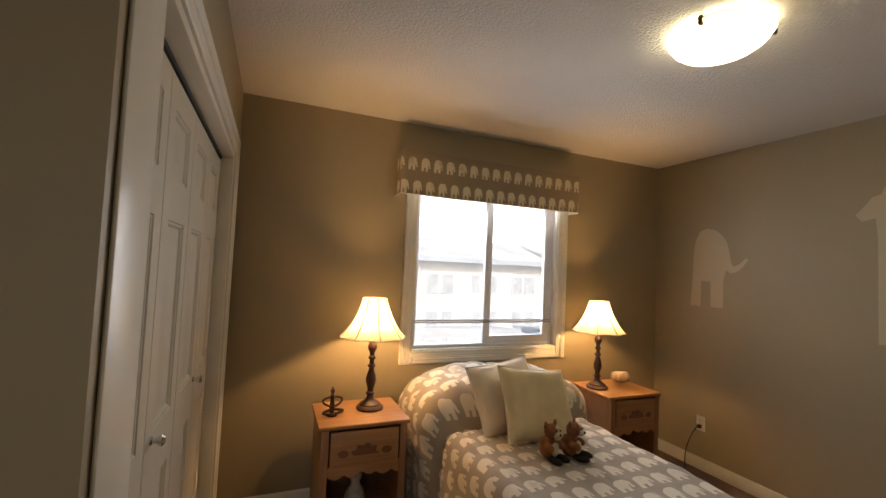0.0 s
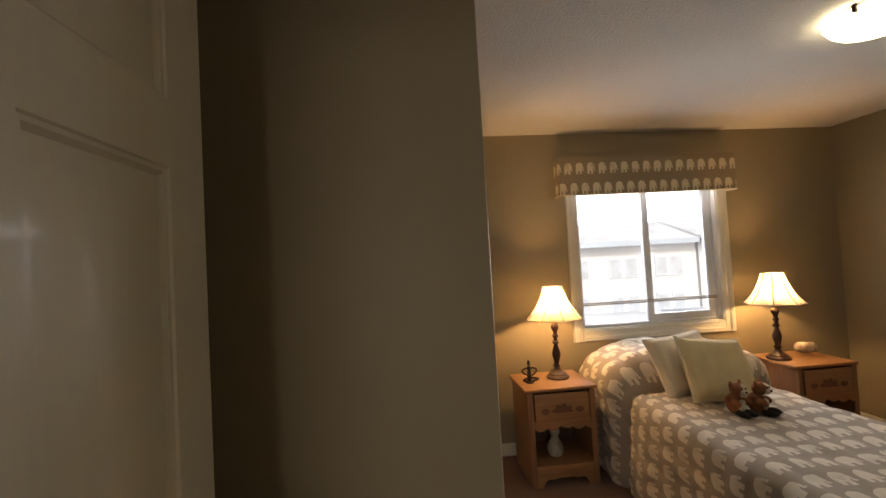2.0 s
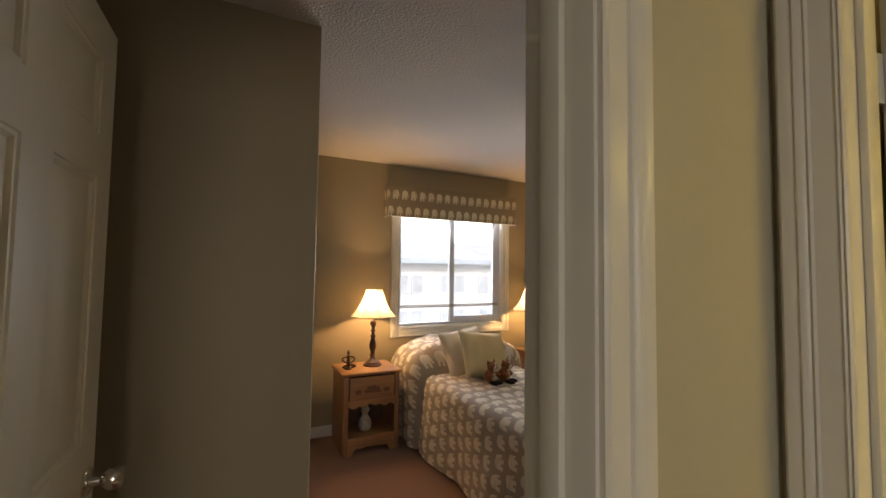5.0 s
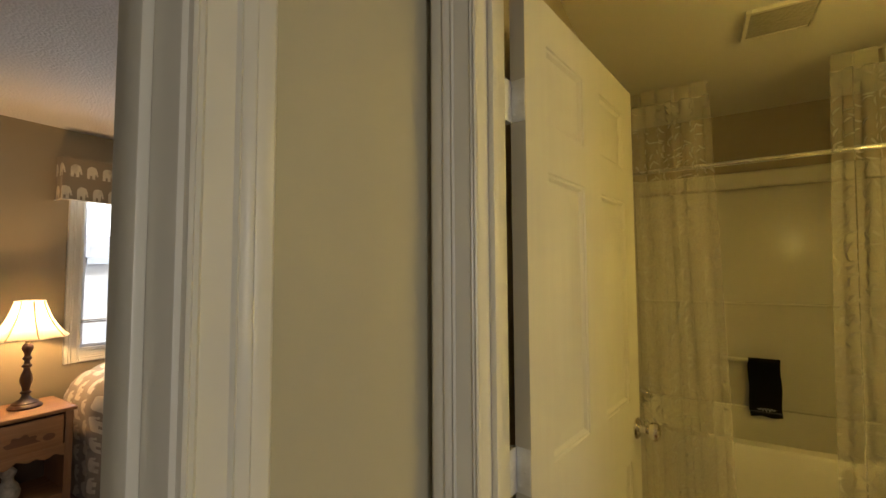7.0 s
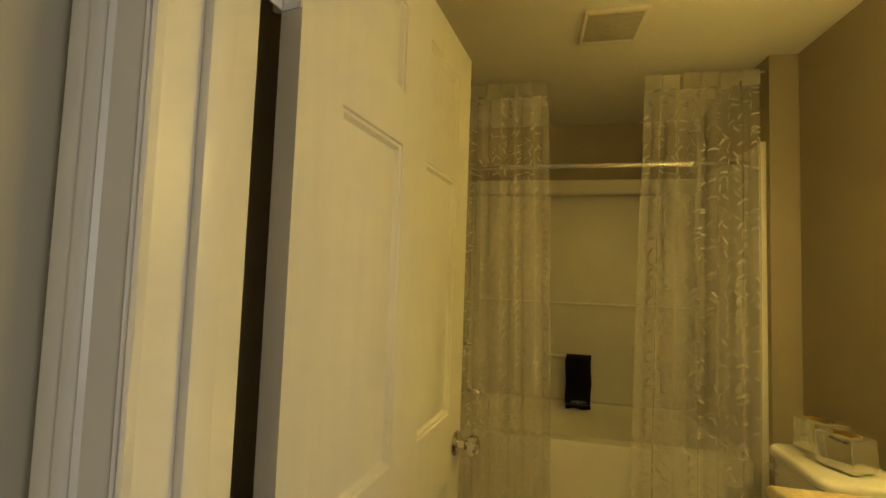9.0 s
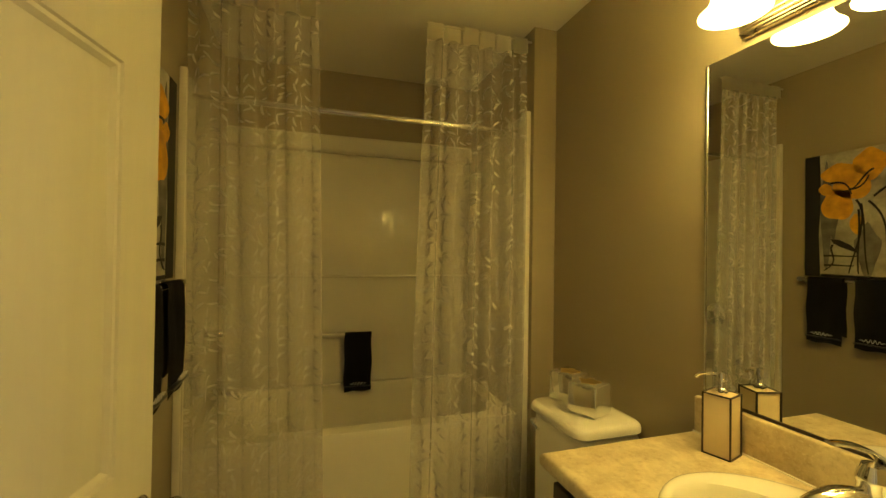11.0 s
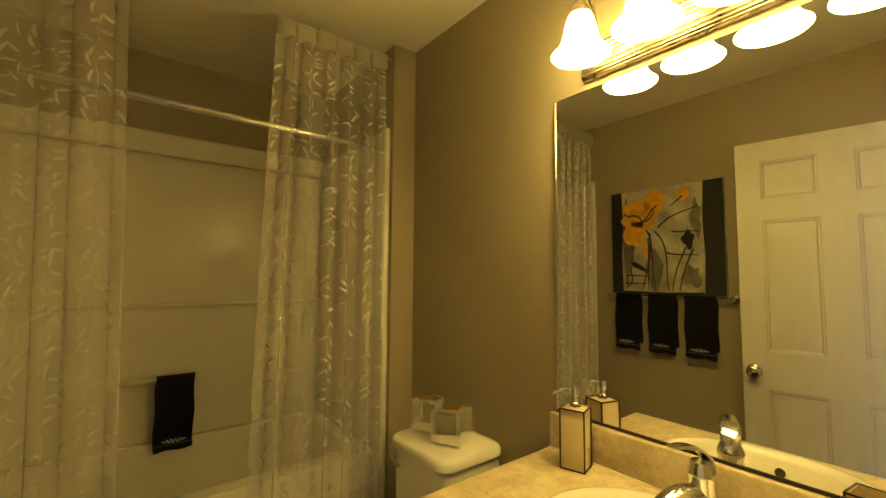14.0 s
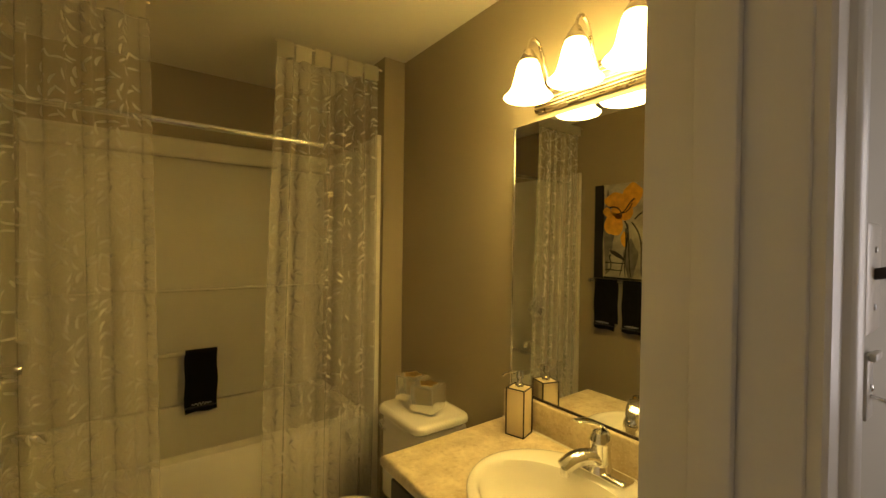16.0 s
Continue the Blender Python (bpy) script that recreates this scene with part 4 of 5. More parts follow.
# ---- bedroom: nightstands and what stands on them ----
def scallop(w, drop, n=40):
    """The lower edge of a carved rail: shallow curves with points."""
    line = []
    for k in range(n + 1):
        u = k / n
        line.append((-w / 2 + w * u, -drop * (0.55 + 0.45 * abs(math.sin(u * math.pi * 4.5)) - 0.55 * math.exp(-((u - 0.5) / 0.09) ** 2) * 0.6)))
    return line


def nightstand(m, label):
    w, d, h = 0.455, 0.375, 0.635
    s = thing("nightstand", label, "nightstand", m, "matching oak nightstands")
    part("top", B(-0.245, -0.205, h - 0.024, 0.245, 0.20, h, bevel=0.007, seg=3), OAK_X, s)
    for sx in (-1, 1):
        part("side_panel", B(sx * w / 2 - (0.018 if sx > 0 else 0), -d / 2, 0.0, sx * w / 2 + (0.018 if sx < 0 else 0), d / 2, h - 0.024, bevel=0.002), OAK_Z, s)
        part("stile", B(sx * (w / 2 - 0.019) - 0.019, -d / 2 - 0.014, 0.0, sx * (w / 2 - 0.019) + 0.019, -d / 2, h - 0.024, bevel=0.003), OAK_Z, s)
    part("back_panel", B(-w / 2 + 0.018, d / 2 - 0.012, 0.05, w / 2 - 0.018, d / 2 - 0.002, h - 0.024), OAK_SHADED, s)
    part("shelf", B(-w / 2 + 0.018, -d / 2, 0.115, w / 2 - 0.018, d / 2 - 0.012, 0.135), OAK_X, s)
    part("divider", B(-w / 2 + 0.018, -d / 2 + 0.01, 0.40, w / 2 - 0.018, d / 2 - 0.012, 0.412), OAK_SHADED, s)
    drawer = part("drawer", B(-0.182, -d / 2 - 0.02, 0.425, 0.182, -d / 2 + 0.002, 0.60, bevel=0.005), OAK_X, s)
    fan = [(0.07 * math.cos(a) * (1 + 0.12 * math.cos(9 * a)), 0.055 * math.sin(a) * (1 + 0.12 * math.cos(9 * a))) for a in (math.pi * k / 36 for k in range(37))]
    part("stencil", slab(bmesh.new(), fan, 0.0015, pose(0, -d / 2 - 0.0203, 0.475, 90)), OAK_CARVED, drawer, "dark fan-shaped stencil", smooth=False)
    for sx in (-1, 1):
        part("stencil", slab(bmesh.new(), [(0.028 * math.cos(a) + sx * 0.115, 0.02 * math.sin(a)) for a in (2 * math.pi * k / 16 for k in range(16))], 0.0015,
                             pose(0, -d / 2 - 0.0203, 0.49, 90)), OAK_CARVED, drawer, smooth=False)
    low = scallop(w - 0.076, 0.045)
    part("carved_rail", slab(bmesh.new(), [(-(w - 0.076) / 2, 0.022), *low, ((w - 0.076) / 2, 0.022)], 0.014, pose(0, -d / 2, 0.405, 90)), OAK_X, s, smooth=False)
    part("bottom_rail", B(-w / 2 + 0.038, -d / 2 - 0.013, 0.086, w / 2 - 0.038, -d / 2, 0.137, bevel=0.003), OAK_X, s)
    foot = [(-0.19, 0.085), (-0.19, 0.0), (-0.155, 0.0), (-0.145, 0.03), (-0.12, 0.055), (-0.08, 0.048), (-0.04, 0.062), (0.0, 0.055), (0.04, 0.062), (0.08, 0.048), (0.12, 0.055), (0.145, 0.03), (0.155, 0.0), (0.19, 0.0), (0.19, 0.085)]
    part("plinth", slab(bmesh.new(), foot[::-1], 0.014, pose(0, -d / 2 + 0.0005, 0.0, 90)), OAK_X, s, smooth=False)
    return s


NS1, NS2 = (1.765, 3.495), (3.70, 3.515)
nightstand(pose(*NS1, 0), "honey oak nightstand with a drawer and open shelf")
nightstand(pose(*NS2, 0), "honey oak nightstand with one drawer, a seashell on top")


def table_lamp(x, y):
    z = 0.635
    t = thing("table_lamp", "lit table lamp with turned dark wood base and bell shade", "table lamp", pose(x, y, z), "pair of bedside lamps")
    turned = [(0.0, 0.0), (0.078, 0.0), (0.08, 0.008), (0.074, 0.018), (0.062, 0.024), (0.06, 0.032), (0.045, 0.042), (0.028, 0.052), (0.02, 0.066), (0.018, 0.078), (0.026, 0.086), (0.026, 0.092),
              (0.017, 0.10), (0.02, 0.122), (0.029, 0.15), (0.031, 0.17), (0.026, 0.195), (0.017, 0.22), (0.014, 0.235), (0.024, 0.244), (0.024, 0.252), (0.014, 0.262), (0.013, 0.28), (0.022, 0.29), (0.022, 0.298),
              (0.014, 0.308), (0.016, 0.325), (0.026, 0.345), (0.028, 0.36), (0.022, 0.375), (0.012, 0.385), (0.0, 0.386)]
    part("base", lathe(bmesh.new(), turned, 28), TURNED, t)
    part("socket", lathe(bmesh.new(), [(0.0, 0.386), (0.012, 0.386), (0.012, 0.43), (0.016, 0.432), (0.016, 0.47), (0.0, 0.47)], 16), BRASS, t, "brass lamp socket")
    seg, n = 48, 12
    rows_ = []
    for k in range(n + 1):
        u = k / n
        r = 0.070 + (0.188 - 0.070) * (0.52 * u + 0.48 * u ** 2.6)
        zz = 0.64 - 0.224 * u
        rows_.append([((r * (1 - 0.018 * (1 - abs(math.cos(4 * a))) * (0.4 + u))) * math.cos(a), (r * (1 - 0.018 * (1 - abs(math.cos(4 * a))) * (0.4 + u))) * math.sin(a),
                       zz + 0.006 * u * abs(math.sin(4 * a))) for a in (2 * math.pi * j / seg for j in range(seg + 1))])
    bm = grid(bmesh.new(), rows_)
    bmesh.ops.remove_doubles(bm, verts=bm.verts, dist=1e-5)
    sh = part("shade", bm, SHADE, t, "cream pleated bell shade")
    for k in range(8):
        j = k * seg // 8
        part("rib", tube(bmesh.new(), [Vector(r_[j]) for r_ in rows_], 0.0042, 6), RIB_TAPE, sh)
    for row_ in (rows_[0], rows_[-1]):
        part("trim", tube(bmesh.new(), row_, 0.0035, 6), CREAM_PIPING, sh)
    part("bulb", ball(bmesh.new(), (0, 0, 0.49), (0.024, 0.024, 0.030), 16), glow("lit_bulb", WARM, 20.0) if "lit_bulb" not in bpy.data.materials else bpy.data.materials["lit_bulb"], t, "lit bulb")
    lamp("bulb_light", "POINT", BED_LAMP, WARM, pose(x, y, z + 0.512), 0.035)


table_lamp(1.83, 3.52)
table_lamp(3.545, 3.53)

bm = bmesh.new()
lathe(bm, [(0, 0), (0.03, 0), (0.032, 0.006), (0.02, 0.012), (0, 0.013)], 16, pose(0, 0, 0))
for sx in (-1, 1):
    tube(bm, bezier((0.004 * sx, 0, 0.035), (0.05 * sx, -0.02, 0.03), (0.085 * sx, -0.02, 0.025), (0.012 * sx, -0.03, 0.018), 12), 0.0075, 8)
    tube(bm, bezier((0.012 * sx, 0, 0.10), (0.06 * sx, 0, 0.10), (0.075 * sx, -0.005, 0.075), (0.012 * sx, -0.02, 0.055), 12), 0.006, 8)
tube(bm, [(0, 0, 0.01), (0, 0, 0.05), (0, 0, 0.085), (0, 0, 0.108), (0, 0, 0.118)], [0.014, 0.016, 0.011, 0.014, 0.006], 10)
ball(bm, (0, 0, 0.133), (0.0125, 0.013, 0.016), 12)
ball(bm, (0, 0.003, 0.15), (0.006, 0.006, 0.006), 8)
solid("figurine", bm, BRONZE, "dark bronze seated figurine with looped arms", "figurine", m=pose(1.605, 3.455, 0.635, 0, 0, 10))

bm = bmesh.new()
for k in range(46):
    t0 = k / 45
    a = t0 * 11
    r = 0.006 + 0.036 * t0
    tube_c = (r * math.cos(a) * 0.9, r * math.sin(a) * 0.7, 0.022 + 0.018 * t0)
    ball(bm, tube_c, (0.008 + 0.02 * t0, 0.008 + 0.016 * t0, 0.009 + 0.012 * t0), 10)
solid("seashell", bm, SHELL, "pearly cream seashell on the oak nightstand", "seashell", m=pose(3.755, 3.53, 0.632, 0, 12, 30) @ Matrix.Diagonal((1.45, 1.45, 1.95, 1.0)))

bm = lathe(bmesh.new(), [(0, 0), (0.04, 0), (0.052, 0.02), (0.056, 0.05), (0.045, 0.085), (0.027, 0.11), (0.024, 0.13), (0.034, 0.15), (0.036, 0.165), (0.022, 0.185), (0.0, 0.19)], 24)
solid("vase", bm, surface("stone_vase", (0.50, 0.46, 0.38), 0.5, 0.2, 30.0, 150.0, 0.3), "pale stoneware jar on the open shelf of the nightstand", "jar", m=pose(1.755, 3.45, 0.135))

# ---- bathroom: tub, surround, curtains ----
tub = thing("bathtub", "white fibreglass bathtub with moulded surround", "bathtub", pose(3.385, 0, 0), kind="structure")
TW, RIM = BATH_E - 3.385, 0.595
TN, TS = BATH_N, -1.058
bm = bmesh.new()


def rounded(x0, y0, x1, y1, r, z, n=6):
    out = []
    for cx, cy, a0 in ((x1 - r, y1 - r, 0), (x0 + r, y1 - r, 90), (x0 + r, y0 + r, 180), (x1 - r, y0 + r, 270)):
        for k in range(n + 1):
            a = radians(a0 + 90 * k / n)
            out.append((cx + r * math.cos(a), cy + r * math.sin(a), z))
    return out


rings = [rounded(0.075, TS + 0.004, TW - 0.003, TN - 0.004, 0.01, 0.0), rounded(0.07, TS + 0.004, TW - 0.003, TN - 0.004, 0.012, RIM - 0.02), rounded(0.078, TS + 0.006, TW - 0.004, TN - 0.006, 0.012, RIM),
         rounded(0.15, TS + 0.09, TW - 0.045, TN - 0.10, 0.10, RIM), rounded(0.165, TS + 0.105, TW - 0.055, TN - 0.115, 0.11, RIM - 0.03),
         rounded(0.22, TS + 0.18, TW - 0.10, TN - 0.25, 0.16, 0.14), rounded(0.26, TS + 0.22, TW - 0.2, TN - 0.3, 0.14, 0.12)]
loops = [[bm.verts.new(p) for p in r_] for r_ in rings]
for a, b in zip(loops, loops[1:]):
    for k in range(len(a)):
        bm.faces.new((a[k], a[(k + 1) % len(a)], b[(k + 1) % len(b)], b[k]))
bm.faces.new(loops[-1])
part("tub", bm, FIBREGLASS, tub)
part("surround_back", B(TW - 0.022, TS + 0.003, RIM + 0.001, TW - 0.002, TN - 0.003, 2.06, bevel=0.006), FIBREGLASS, tub)
part("surround_ledge", B(TW - 0.055, TS + 0.02, 1.225, TW - 0.021, TN - 0.02, 1.24, bevel=0.006), FIBREGLASS, tub)
part("surround_top", B(TW - 0.075, TS + 0.02, 1.955, TW - 0.021, TN - 0.02, 2.062, bevel=0.02, seg=4), FIBREGLASS, tub)
for y0, y1 in ((TS + 0.002, TS + 0.022), (TN - 0.022, TN - 0.002)):
    part("surround_end", B(0.02, y0, RIM - 0.3, TW - 0.023, y1, 2.06, bevel=0.006), FIBREGLASS, tub)
    part("flange", B(0.008, y0 - 0.006 if y0 > 0 else y0 - 0.001, 0.0, 0.03, y1 + 0.001 if y0 > 0 else y1 + 0.012, 2.065, bevel=0.005), FIBREGLASS, tub)
bar = part("grab_bar", tube(bmesh.new(), [(TW - 0.024, -0.125, 0.882), (TW - 0.055, -0.13, 0.886), (TW - 0.072, -0.16, 0.888), (TW - 0.072, -0.345, 0.888), (TW - 0.06, -0.385, 0.886), (TW - 0.024, -0.395, 0.882)], 0.0125, 12),
           FIBREGLASS, tub, "white moulded towel bar")
spout = part("tub_spout", tube(bmesh.new(), [(0.42, TN - 0.022, 0.70), (0.42, TN - 0.09, 0.70), (0.42, TN - 0.14, 0.69), (0.42, TN - 0.15, 0.665)], [0.026, 0.026, 0.024, 0.02], 16), CHROME, tub, "chrome tub spout")
part("mixer", lathe(bmesh.new(), [(0, 0), (0.075, 0), (0.075, 0.006), (0.03, 0.012), (0.026, 0.05), (0.03, 0.055), (0.022, 0.075), (0, 0.076)], 24, pose(0.42, TN - 0.022, 0.98, 90)), CHROME, tub, "chrome mixer handle")

rod = thing("shower_rod", "chrome shower curtain rod across the tub", "curtain rod")
part("rod", tube(bmesh.new(), [(3.505, TS, 1.992), (3.505, TN, 1.992)], 0.0125, 16), CHROME, rod)
for y, r in ((TS, -90), (TN, 90)):
    part("end_cap", lathe(bmesh.new(), [(0, 0), (0.03, 0), (0.03, 0.006), (0.018, 0.02), (0, 0.021)], 20, pose(3.505, y, 1.992, r)), CHROME, rod)


def sheer_curtain(y_a, y_b, low_a, low_b, folds, label):
    c = thing("shower_curtain", label, "shower curtain", group="sheer curtains")
    top, low = 2.335, 0.06
    n, rows_n = folds * 20, 40
    pts, uv = [], []
    for k in range(rows_n + 1):
        v = k / rows_n
        z = top + (low - top) * v
        row, urow = [], []
        for j in range(n + 1):
            u = j / n
            y = (y_a + (y_b - y_a) * u) * (1 - v) + (low_a + (low_b - low_a) * u) * v
            ph = (u + 0.02 * math.sin(u * 17 + y_a * 5)) * folds * 2 * math.pi + 0.6 * math.sin(v * 2.6 + u * 4)
            deep = 0.017 + 0.008 * min(1, v * 3) + 0.005 * math.sin(u * 11)
            x = 3.404 + deep * math.sin(ph) + 0.003 * math.sin(ph * 2.3 + v * 5) + 0.010 * noise.noise((u * 4, v * 3, y_a))
            row.append((x, y + 0.006 * math.sin(2 * ph + 0.6), z))
            urow.append((u * abs(y_b - y_a) * 1.45, z))
        pts.append(row)
        uv.append(urow)
    part("curtain_panel", grid(bmesh.new(), pts, uv), SHEER, c, "sheer panel with woven leaves")
    for k in range(folds):
        ya = y_a + (y_b - y_a) * (k + 0.06) / folds
        yb = y_a + (y_b - y_a) * (k + 0.88) / folds
        x = 3.40 + 0.006 * math.sin(k * 2.1)
        bm = bmesh.new()
        loop_pts = [(x - 0.009, 2.335), (x - 0.011, 2.385), (x - 0.006, 2.408), (x + 0.004, 2.408), (x + 0.009, 2.385), (x + 0.007, 2.335)]
        grid(bm, [[(px + 0.002 * math.sin(k + pz * 40), yy, pz) for px, pz in loop_pts] for yy in (ya, ya * 0.67 + yb * 0.33, ya * 0.33 + yb * 0.67, yb)])
        bmesh.ops.solidify(bm, geom=bm.faces[:], thickness=0.0012)
        part("tab", bm, TAB, c, "opaque white hanging tab")
    return c


sheer_curtain(0.395, -0.075, 0.39, -0.135, 6, "sheer leaf-patterned shower curtain hung by white tabs")
sheer_curtain(-0.535, -1.040, -0.485, -1.035, 6, "sheer leaf-patterned shower curtain beside the wing wall")
for y_a, y_b in ((0.419, -0.078), (-0.532, -1.057)):
    rail_piece = thing("curtain_rail", "slim white rail carrying the curtain tabs", "curtain rail", group="curtain rails")
    part("rail", tube(bmesh.new(), [(3.40, y_a, 2.398), (3.40, y_b, 2.398)], 0.005, 10), TAB, rail_piece)


def towel(name, w, drop_f, drop_b, m, bands, label, r=0.014):
    """A folded towel over a bar along x at the origin; the front hangs at -y."""
    t = thing(name, label, "towel", m, "black towels")
    prof = [(r + 0.006, -drop_b)] + [(r + 0.006, -drop_b * (1 - k / 6)) for k in range(1, 7)] + \
           [((r + 0.004) * math.cos(a), (r + 0.004) * math.sin(a)) for a in (math.pi * k / 8 for k in range(1, 8))] + \
           [(-r - 0.006 - 0.004 * math.sin(3 * k / 12), -drop_f * k / 12) for k in range(13)]
    nx = 10
    bm = bmesh.new()
    grid(bm, [[(-w / 2 + w * i / nx + 0.003 * math.sin(z * 30), y - 0.004 * noise.noise((i * 0.4, z * 8, w)), z - 0.004 * math.cos(i * 0.9) * (z < -0.1)) for y, z in prof] for i in range(nx + 1)])
    bmesh.ops.solidify(bm, geom=bm.faces[:], thickness=0.012)
    bmesh.ops.bevel(bm, geom=[e for e in bm.edges if e.calc_face_angle(0) > 1.0], offset=0.003, segments=2, affect="EDGES")
    part("cloth", bm, BLACK_TERRY, t)
    if bands:
        part("band", B(-w / 2 + 0.001, -r - 0.025, -drop_f + 0.026, w / 2 - 0.001, -r - 0.006, -drop_f + 0.032, bevel=0.002), BLACK_SATIN, t, "shiny woven border band")
        scroll = [(w * (0.62 * k / 40 - 0.31), -r - 0.0275, -drop_f + 0.050 + 0.010 * math.sin(k * 0.9) * (1 - abs(k / 20 - 1) ** 2)) for k in range(41)]
        part("embroidery", tube(bmesh.new(), scroll, 0.0016, 6), STEEL, t, "pale stitched scroll")
    return t


towel("hand_towel", 0.155, 0.325, 0.30, pose(BATH_E - 0.072, -0.330, 0.888, 0, 0, -90), True, "small black terry towel over the moulded bar")

# ---- bathroom: vanity ----
VX0, VX1, VY, CT = BATH_X + 0.008, 2.587, -0.645, 0.862
vanity = thing("vanity_cabinet", "dark espresso vanity cabinet under the counter", "cabinet", pose(0, 0, 0))
part("body", B(VX0, BATH_S + 0.002, 0.09, VX1 - 0.025, VY - 0.035, CT - 0.18, bevel=0.002), ESPRESSO, vanity)
part("front_rail", B(VX0, VY - 0.055, CT - 0.18, VX1 - 0.025, VY - 0.035, CT - 0.04), ESPRESSO, vanity)
part("side_panel", B(VX1 - 0.043, BATH_S + 0.002, CT - 0.18, VX1 - 0.025, VY - 0.056, CT - 0.04), ESPRESSO, vanity)
part("toe_kick", B(VX0, BATH_S + 0.05, 0.0, VX1 - 0.03, VY - 0.1, 0.09), ESPRESSO, vanity)
for k in range(2):
    a = VX0 + 0.01 + k * 0.425
    d = part("cabinet_door", B(a, VY - 0.035, 0.12, a + 0.415, VY - 0.017, CT - 0.06, bevel=0.004), ESPRESSO, vanity)
    part("handle", tube(bmesh.new(), [(a + (0.38 if k == 0 else 0.035), VY - 0.017, 0.66), (a + (0.38 if k == 0 else 0.035), VY + 0.008, 0.665), (a + (0.38 if k == 0 else 0.035), VY + 0.008, 0.745), (a + (0.38 if k == 0 else 0.035), VY - 0.017, 0.75)], 0.005, 8), NICKEL, d)

SX, SY, SA, SB = 2.122, -0.918, 0.266, 0.232
counter = thing("countertop", "beige stone-pattern laminate countertop with backsplash", "countertop")
bm = bmesh.new()
seg = 48
hole = [(SX + (SA - 0.02) * math.cos(2 * math.pi * k / seg), SY + (SB - 0.02) * math.sin(2 * math.pi * k / seg)) for k in range(seg)]
cx0, cx1, cy0, cy1 = VX0, VX1 - 0.012, BATH_S + 0.002, VY - 0.016


def to_edge(px, py):
    dx, dy = px - SX, py - SY
    t = min(((cx1 - SX) / dx if dx > 0 else (cx0 - SX) / dx) if abs(dx) > 1e-9 else 1e9, ((cy1 - SY) / dy if dy > 0 else (cy0 - SY) / dy) if abs(dy) > 1e-9 else 1e9)
    return SX + dx * t, SY + dy * t


outer = [to_edge(*p) for p in hole]
corners = [(cx1, cy1), (cx0, cy1), (cx0, cy0), (cx1, cy0)]
for c in corners:
    near = min(range(seg), key=lambda k: (outer[k][0] - c[0]) ** 2 + (outer[k][1] - c[1]) ** 2)
    outer[near] = c
hv = [bm.verts.new((*p, CT)) for p in hole]
ov = [bm.verts.new((*p, CT)) for p in outer]
hl = [bm.verts.new((*p, CT - 0.038)) for p in hole]
ol = [bm.verts.new((*p, CT - 0.038)) for p in outer]
for k in range(seg):
    q = (k + 1) % seg
    bm.faces.new((hv[k], hv[q], ov[q], ov[k]))
    bm.faces.new((hl[k], hl[q], ol[q], ol[k]))
    bm.faces.new((hv[k], hv[q], hl[q], hl[k]))
    bm.faces.new((ov[k], ov[q], ol[q], ol[k]))
part("worktop", bm, LAMINATE, counter)
nose = [(0.0, 0.0), (0.008, -0.001), (0.014, -0.006), (0.017, -0.014), (0.016, -0.03), (0.011, -0.037), (0.0, -0.038)]
bm = bmesh.new()
run = [(VX0, cy1, (0, 1)), (cx1, cy1, (0.7071, 0.7071)), (cx1, cy0, (1, 0))]
rows_ = [[(x + (ox * 1.35 if (ox and oy) else ox) * a, y + (oy * 1.35 if (ox and oy) else oy) * a, CT + b) for a, b in nose] for x, y, (ox, oy) in run]
grid(bm, rows_)
part("rolled_edge", bm, LAMINATE, counter)
bm = B(VX0, BATH_S + 0.001, CT + 0.0005, VX1 - 0.004, BATH_S + 0.021, CT + 0.105, bevel=0.006, seg=3)
part("backsplash", bm, LAMINATE, counter)
part("caulk", tube(bmesh.new(), [(VX0, BATH_S + 0.022, CT + 0.001), (VX1 - 0.004, BATH_S + 0.022, CT + 0.001)], 0.003, 6), PORCELAIN, counter)

sink = thing("sink", "white oval porcelain drop-in sink", "sink", pose(SX, SY, CT))
prof = [(1.0, 0.0005), (1.0, 0.006), (0.985, 0.011), (0.955, 0.014), (0.91, 0.013), (0.87, 0.006), (0.845, -0.008), (0.80, -0.05), (0.70, -0.10), (0.50, -0.135), (0.25, -0.147), (0.09, -0.150)]
bm = bmesh.new()
rr = [[bm.verts.new((SA * f * math.cos(a), (SB * f - 0.042 * min(1.0, (1 - f) / 0.13) * min(1.0, f * 1.6)) * math.sin(a) + 0.034 * min(1.0, (1 - f) / 0.13), z)) for a in (2 * math.pi * k / 56 for k in range(56))] for f, z in prof]
for a, b in zip(rr, rr[1:]):
    for k in range(56):
        bm.faces.new((a[k], a[(k + 1) % 56], b[(k + 1) % 56], b[k]))
part("basin", bm, PORCELAIN, sink)
part("drain", lathe(bmesh.new(), [(0.0, -0.152), (0.024, -0.152), (0.026, -0.147), (0.02, -0.146), (0.0, -0.148)], 20, pose(0, 0.034, 0)), CHROME, sink)
part("overflow", lathe(bmesh.new(), [(0, 0), (0.012, 0), (0.013, 0.003), (0.008, 0.004), (0, 0.003)], 18, pose(0.0, 0.176, -0.035, 62)), BRONZE, sink, "round overflow hole")

tap = thing("faucet", "chrome single-lever basin faucet", "faucet", pose(2.132, -1.086, CT + 0.011, 0, 0, -20) @ Matrix.Scale(1.12, 4))
bm = B(-0.078, -0.026, 0.0, 0.078, 0.026, 0.016, bevel=0.0075, seg=4)
part("escutcheon", bm, CHROME, tap, m=pose(0, 0, 0, 0, 0, 20))
